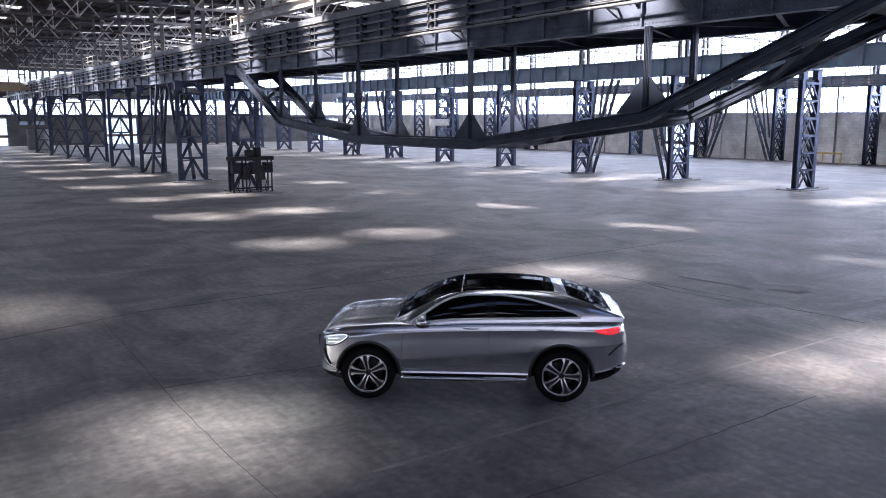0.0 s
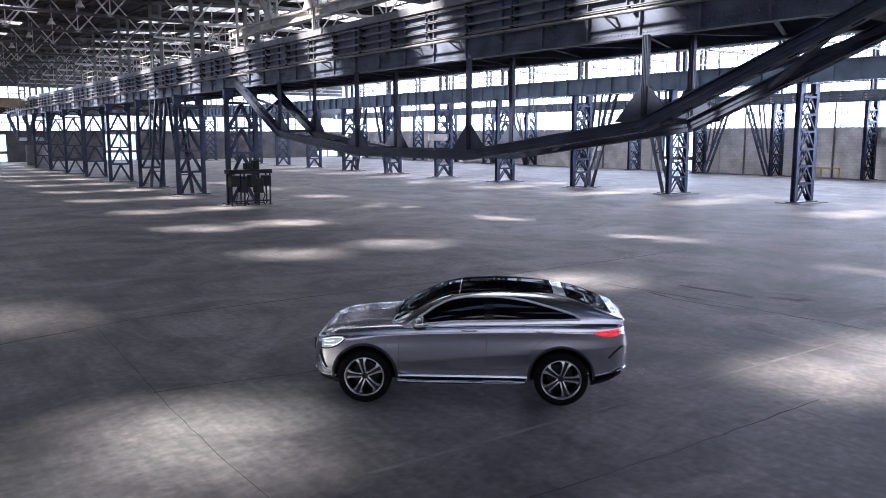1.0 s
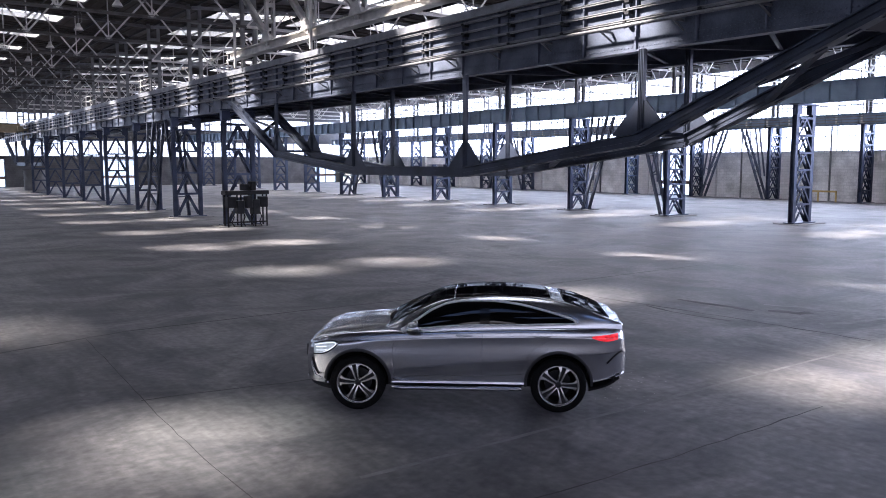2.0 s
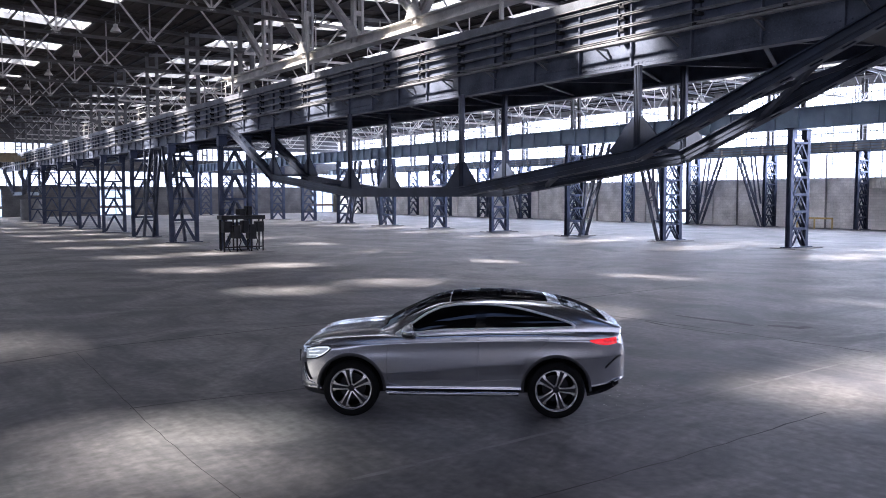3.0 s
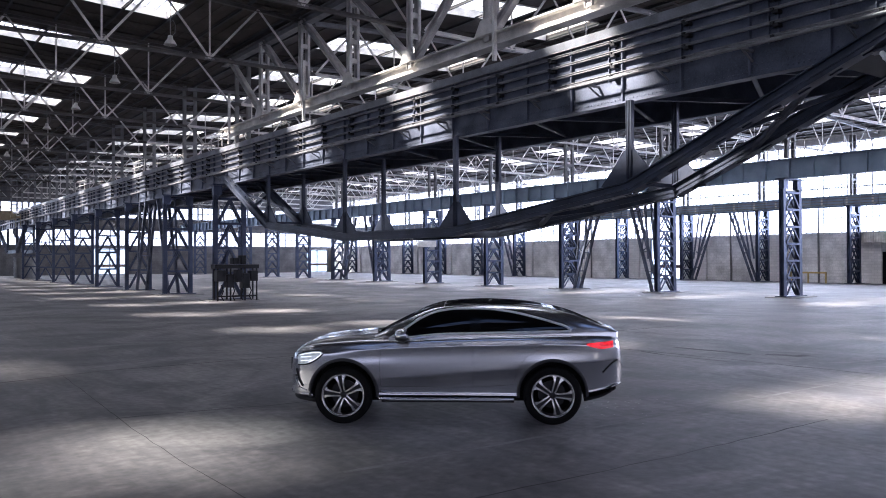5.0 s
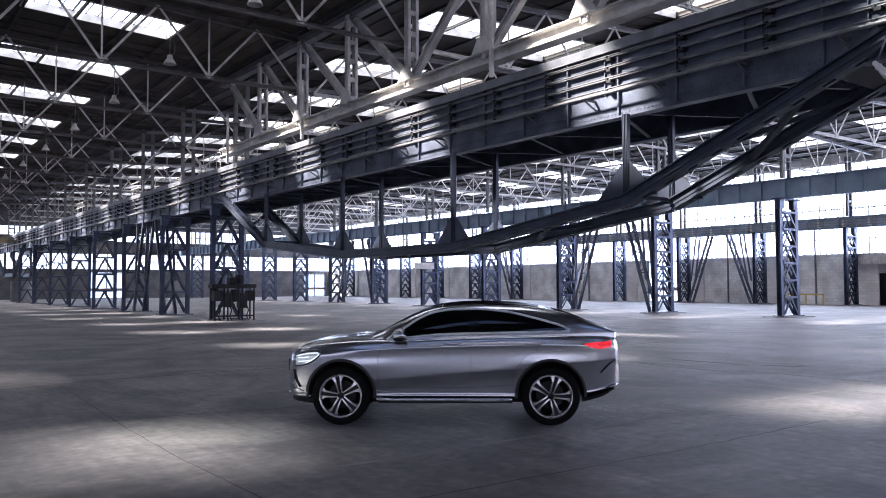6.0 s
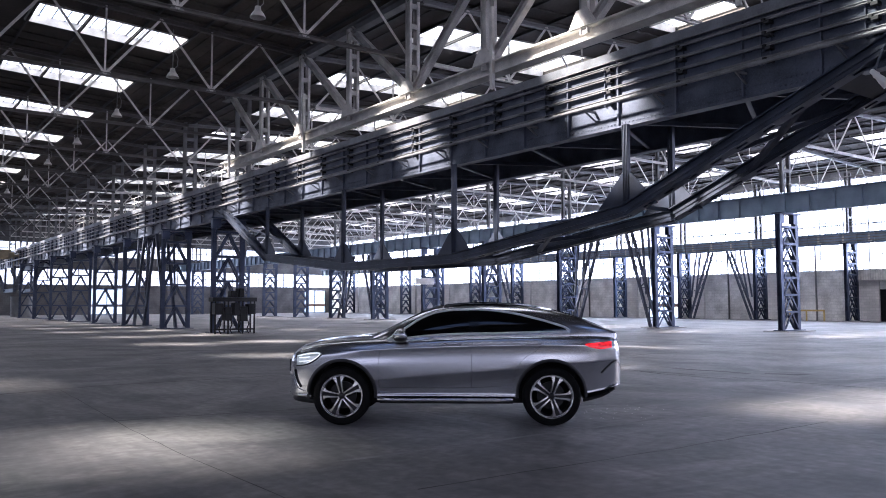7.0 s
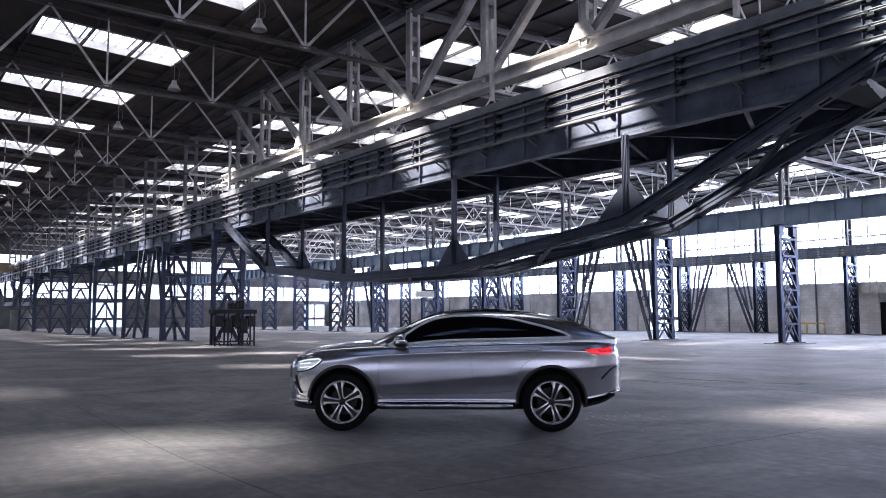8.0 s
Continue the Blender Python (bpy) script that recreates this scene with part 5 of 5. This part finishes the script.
handrail(ROW_R + 0.15, 71.0, 79.0, 8.25, M_PALE)
handrail(ROW_S + 0.15, 30.0, 60.0, 8.0, M_PALE)


# conductor bars of the far row
def far_bars():
    c = thing("conductor_rail", (ROW_S - 0.42, 0, 0), "grey conductor bars on brackets along the far girder", "conductor rail")
    for z in (7.2, 7.45, 7.7):
        bar("conductor_bar", (0, 8, z), (0, 130, z), flat(0.05, 0.09), M_COPPER, c)
    arm = bmesh.new()
    box(arm, 0.0, -0.08, 7.1, 0.41, 0.08, 7.16)
    box(arm, 0.0, -0.08, 7.1, 0.06, 0.08, 7.8)
    arm = mesh_of(arm, "bracket", M_PALE)
    for i in range(54):
        part("bracket", arm, None, c).location.y = 9 + i * BAY / 4
    return c


far_bars()


# switchgear on a frame at the foot of the end column
def switch_rack():
    r = thing("switch_rack", (17.85, Y0 - 0.75, 0), "black iron switchgear rack with boxes and cables at a column's foot", "switchgear")
    for x in (-1.15, -0.4, 0.45, 1.15):
        for y in (-0.28, 0.28):
            bar("leg", (x, y, 0), (x, y, 2.0), angle_shape(0.09, 0.02), M_BLACK, r, (0, 1, 0))
    bm = bmesh.new()
    box(bm, -1.3, -0.36, 1.82, 1.3, 0.36, 2.05)
    bmesh.ops.bevel(bm, geom=bm.edges, offset=0.02, affect="EDGES")
    part("top_beam", bm, M_BLACK, r)
    block("bottom_rail", -1.2, -0.3, 0.22, 1.2, -0.24, 0.3, M_BLACK, r)
    for x, z, w, h in ((-0.95, 1.1, 0.5, 0.62), (-0.42, 0.75, 0.42, 0.75), (0.1, 1.05, 0.36, 0.7), (0.5, 0.7, 0.45, 0.85), (0.98, 1.1, 0.44, 0.6), (-0.1, 2.07, 0.4, 0.35), (0.35, 2.07, 0.3, 0.5)):
        bm = bmesh.new()
        box(bm, x - w / 2, -0.42, z, x + w / 2, 0.1, z + h)
        bmesh.ops.bevel(bm, geom=bm.edges, offset=0.025, affect="EDGES")
        b = part("switch_box", bm, M_BLACK, r)
        bm = bmesh.new()
        tube(bm, [(x + w * 0.3, -0.46, z + h * 0.4), (x + w * 0.3, -0.5, z + h * 0.5), (x + w * 0.3, -0.46, z + h * 0.65)], 0.02)
        part("switch_lever", bm, M_TRIM, b)
    for x in (-0.85, -0.2, 0.3, 0.8):
        bm = bmesh.new()
        tube(bm, [(x, -0.1, 0.9), (x + 0.1, -0.15, 0.55), (x - 0.05, -0.2, 0.25), (x + 0.12, -0.12, 0.02)], 0.035)
        part("cable", bm, M_BLACK, r, smooth=True)
    return r


switch_rack()


# bell lamps under the trusses
def bell_lamp():
    lamp = thing("bell_lamp", (0, 0, 0), "unlit pale bell-shaped industrial lamp hanging from a roof truss", "lamp", "bell lamps")
    bm = bmesh.new()
    ring = [(0.05, 0.42), (0.10, 0.40), (0.12, 0.26), (0.20, 0.16), (0.27, 0.03), (0.28, 0.0), (0.26, 0.0), (0.18, 0.14), (0.05, 0.2)]
    rings = [[bm.verts.new((r * math.cos(2 * math.pi * k / 20), r * math.sin(2 * math.pi * k / 20), z)) for k in range(20)] for r, z in ring]
    for a, b in zip(rings, rings[1:]):
        for k in range(20):
            bm.faces.new((a[k], a[(k + 1) % 20], b[(k + 1) % 20], b[k]))
    bm.faces.new(rings[0])
    part("shade", bm, M_WEB, lamp, smooth=True)
    bar("stem", (0, 0, 0.4), (0, 0, 2.15), round_shape(0.02, 8), M_TRUSS, lamp)
    bm = bmesh.new()
    tube(bm, [(0, 0, 1.0), (0.12, 0, 1.1), (0.22, 0, 0.9), (0.20, 0, 0.55), (0.08, 0, 0.4)], 0.015)
    part("flex", bm, M_TRUSS, lamp, smooth=True)
    return lamp


lamp = bell_lamp()
lamp.location = (11.35, Y_T + 0.25, 11.62)
for n in range(1, 10):
    copy_thing(lamp, Matrix.Translation((11.35, Y_T + n * BAY + 0.25, 11.62)))


# small things
def guard_rail():
    g = thing("guard_rail", (72.6, 40.2, 0), "yellow steel guard rail beside a column", "guard rail")
    for y in (-1.5, 0.2, 1.9):
        bar("post", (0, y, 0), (0, y, 1.05), flat(0.12, 0.12), M_YELLOW, g)
    for z in (0.98,):
        bar("rail", (0, -1.56, z), (0, 1.96, z), flat(0.08, 0.16), M_YELLOW, g)
    return g


guard_rail()


def column_board():
    b = thing("column_board", (ROW_R - 0.7, R_Y + 4 * BAY - 0.3, 3.5), "grey board fixed across a steel column", "board")
    block("panel", -1.3, -0.05, 0, 0.9, 0, 0.6, M_PALE, b)
    for z in (0.08, 0.5):
        block("batten", -1.3, 0.0, z - 0.04, 0.9, 0.06, z + 0.04, M_TRUSS, b)
    return b


column_board()


def floodlight():
    f = thing("floodlight", (16.95, 7.75, 6.32), "small white enamelled floodlight hanging under the girder's chord", "lamp")
    bm = bmesh.new()
    axis = Vector((0.25, -0.55, -0.75)).normalized()
    side = axis.cross(Vector((1, 0, 0))).normalized()
    up = side.cross(axis)
    rings = []
    for r, d in ((0.03, -0.2), (0.07, -0.17), (0.075, -0.06), (0.10, 0.0), (0.085, 0.06), (0.11, 0.2), (0.13, 0.42), (0.12, 0.42), (0.02, 0.3)):
        rings.append([bm.verts.new(axis * d + (side * math.cos(2 * math.pi * k / 16) + up * math.sin(2 * math.pi * k / 16)) * r) for k in range(16)])
    for a, b in zip(rings, rings[1:]):
        for k in range(16):
            bm.faces.new((a[k], a[(k + 1) % 16], b[(k + 1) % 16], b[k]))
    bm.faces.new(rings[0])
    bmesh.ops.scale(bm, vec=(0.75, 0.75, 0.75), verts=bm.verts)
    part("housing", bm, M_WHITE, f, smooth=True)
    bar("hanger", (0, 0.03, 0.08), (0.52, 0.05, 0.75), flat(0.04, 0.03), M_STEEL, f)
    return f


floodlight()


# downpipes and conduits of the far wall
for y in (40.4, 49.9, 69.6):
    p = bar("wall_pipe", (X_FAR - 0.12, y, 0), (X_FAR - 0.12, y, SILL + 2.4), round_shape(0.09, 10), M_TRUSS, None)
    tagged(p, "grey steel pipe running up the factory wall", "pipe", "wall pipes")


# joints and lines of the floor
def floor_strip(name, pts, width, mat, label, category, wobble=0.0, seed=1):
    rng = random.Random(seed)
    bm = bmesh.new()
    line = []
    for p, q in zip(pts, pts[1:]):
        n = max(1, int(math.dist(p, q) / 0.35))
        line += [(p[0] + (q[0] - p[0]) * i / n + rng.uniform(-wobble, wobble), p[1] + (q[1] - p[1]) * i / n + rng.uniform(-wobble, wobble)) for i in range(n)]
    line.append(pts[-1])
    rows = []
    for i, p in enumerate(line):
        a, b = line[max(i - 1, 0)], line[min(i + 1, len(line) - 1)]
        d = Vector((b[0] - a[0], b[1] - a[1])).normalized()
        w = width * rng.uniform(0.5, 1.1) / 2
        rows.append((bm.verts.new((p[0] - d.y * w, p[1] + d.x * w, 0.004)), bm.verts.new((p[0] + d.y * w, p[1] - d.x * w, 0.004))))
    for (a, b), (c, d) in zip(rows, rows[1:]):
        bm.faces.new((a, b, d, c))
    return part(name, bm, mat, floor, label)


floor_strip("painted_line", [(4.6, 7.75), (11.0, 7.72), (18.5, 7.68)], 0.085, M_LINE, "worn pale line", "line", 0.008, 1)
floor_strip("joint", [(-2, 17.2), (1.6, 16.9), (4.5, 17.7), (8.8, 17.7), (15.0, 17.3), (24, 17.5)], 0.085, M_CRACK, "dark joint", "joint", 0.02, 2)
floor_strip("joint", [(3.7, 17.4), (3.4, 11.5), (3.35, 9.4), (3.4, 5.0)], 0.018, M_CRACK, "dark joint", "joint", 0.012, 3)
floor_strip("joint", [(4.5, 6.2), (6.2, 6.14), (8.0, 6.07), (9.4, 6.09), (11.5, 6.1)], 0.032, M_CRACK, "dark joint", "joint", 0.02, 4)
floor_strip("joint", [(3.4, 12.3), (4.6, 12.15), (5.6, 11.95), (6.4, 11.9)], 0.045, M_CRACK, "dark joint", "joint", 0.03, 5)
floor_strip("crack", [(16.0, 14.8), (16.2, 13.3), (16.4, 10.9), (16.5, 9.1), (16.56, 7.9)], 0.08, M_CRACK, "dark crack", "crack", 0.035, 6)
floor_strip("crack", [(16.1, 13.2), (15.85, 11.95), (16.05, 10.8)], 0.11, M_CRACK, "dark crack", "crack", 0.05, 8)
floor_strip("crack", [(17.5, 13.4), (17.6, 12.5), (17.58, 11.9), (17.57, 11.2)], 0.26, M_CRACK, "dark oily smear", "crack", 0.08, 9)
floor_strip("crack", [(17.9, 11.0), (18.1, 10.7), (18.2, 10.4), (18.5, 10.3)], 0.34, M_CRACK, "dark oily smear", "crack", 0.06, 12)
floor_strip("worn_patch", [(18.6, 11.6), (19.1, 10.5), (19.5, 10.1)], 0.20, M_LINE, "pale scuffed concrete", "patch", 0.10, 10)
floor_strip("worn_patch", [(17.4, 9.4), (17.9, 9.1), (18.6, 9.0), (19.2, 8.9)], 0.22, M_LINE, "pale scuffed concrete", "patch", 0.12, 11)
floor_strip("joint", [(-4, 26.5), (10, 26.8), (26, 26.6)], 0.03, M_CRACK, "dark joint", "joint", 0.02, 7)


# chips of paint and grit on the floor behind the car
def debris():
    rng = random.Random(5)
    bm = bmesh.new()
    for k in range(46):
        x, y = rng.gauss(9.75, 0.45), rng.gauss(8.75, 0.4)
        r = rng.uniform(0.006, 0.02)
        a = rng.uniform(0, 6.3)
        vs = [bm.verts.new((x + r * math.cos(a + k2 * 1.9), y + r * 0.7 * math.sin(a + k2 * 1.9), 0.0 + z)) for z in (0.0, 0.006) for k2 in range(3)]
        bm.faces.new(vs[3:])
        for i in range(3):
            bm.faces.new((vs[i], vs[(i + 1) % 3], vs[3 + (i + 1) % 3], vs[3 + i]))
    d = part("debris", bm, M_PALE)
    return tagged(d, "pale chips of grit scattered on the concrete", "debris", kind="stuff")


debris()


def vessel():
    v = thing("steel_vessel", (19.2, 121.0, 0), "round grey sheet-steel vessel standing by the far girder", "vessel")
    rings = [(1.40, 0.0), (1.45, 0.05), (1.45, 2.60), (1.50, 2.62), (1.50, 2.72), (1.40, 2.72), (1.38, 2.4), (0.02, 2.4)]
    bm = bmesh.new()
    made = [[bm.verts.new((r * math.cos(2 * math.pi * k / 32), r * math.sin(2 * math.pi * k / 32), z)) for k in range(32)] for r, z in rings]
    for a, b in zip(made, made[1:]):
        for k in range(32):
            bm.faces.new((a[k], a[(k + 1) % 32], b[(k + 1) % 32], b[k]))
    part("shell", bm, M_TRUSS, v)
    for z in (0.5, 1.4, 2.2):
        bm = bmesh.new()
        hoop = [(1.452, z - 0.05), (1.49, z - 0.05), (1.49, z + 0.05), (1.452, z + 0.05)]
        made = [[bm.verts.new((r * math.cos(2 * math.pi * k / 32), r * math.sin(2 * math.pi * k / 32), h)) for k in range(32)] for r, h in hoop]
        for i in range(4):
            a, b = made[i], made[(i + 1) % 4]
            for k in range(32):
                bm.faces.new((a[k], a[(k + 1) % 32], b[(k + 1) % 32], b[k]))
        part("hoop", bm, M_TRUSS, v)
    return v


vessel()


def overhead_crane():
    c = thing("overhead_crane", (0, 117, 0), "beige overhead travelling crane bridge across the aisle", "crane")
    for y in (-1.1, 1.1):
        bm = bmesh.new()
        section(bm, (-9.4, y, 8.15), (16.9, y, 8.15), i_shape(0.5, 1.1, 0.05))
        part("bridge_beam", bm, M_CABLE, c)
    for x in (-9.3, 16.8):
        block("end_carriage", x - 0.3, -2.2, 7.7, x + 0.3, 2.2, 8.3, M_CABLE, c)
    for y in (-1.9, 1.9):
        block("carriage_leg", 17.59, y - 0.15, G_Z0 + 0.025, 17.69, y + 0.15, 8.3, M_CABLE, c)
        block("carriage_arm", 16.8, y - 0.12, 7.75, 17.60, y + 0.12, 8.0, M_CABLE, c)
    block("trolley", 2.0, -1.4, 8.7, 4.2, 1.4, 9.3, M_TRUSS, c)
    return c


overhead_crane()
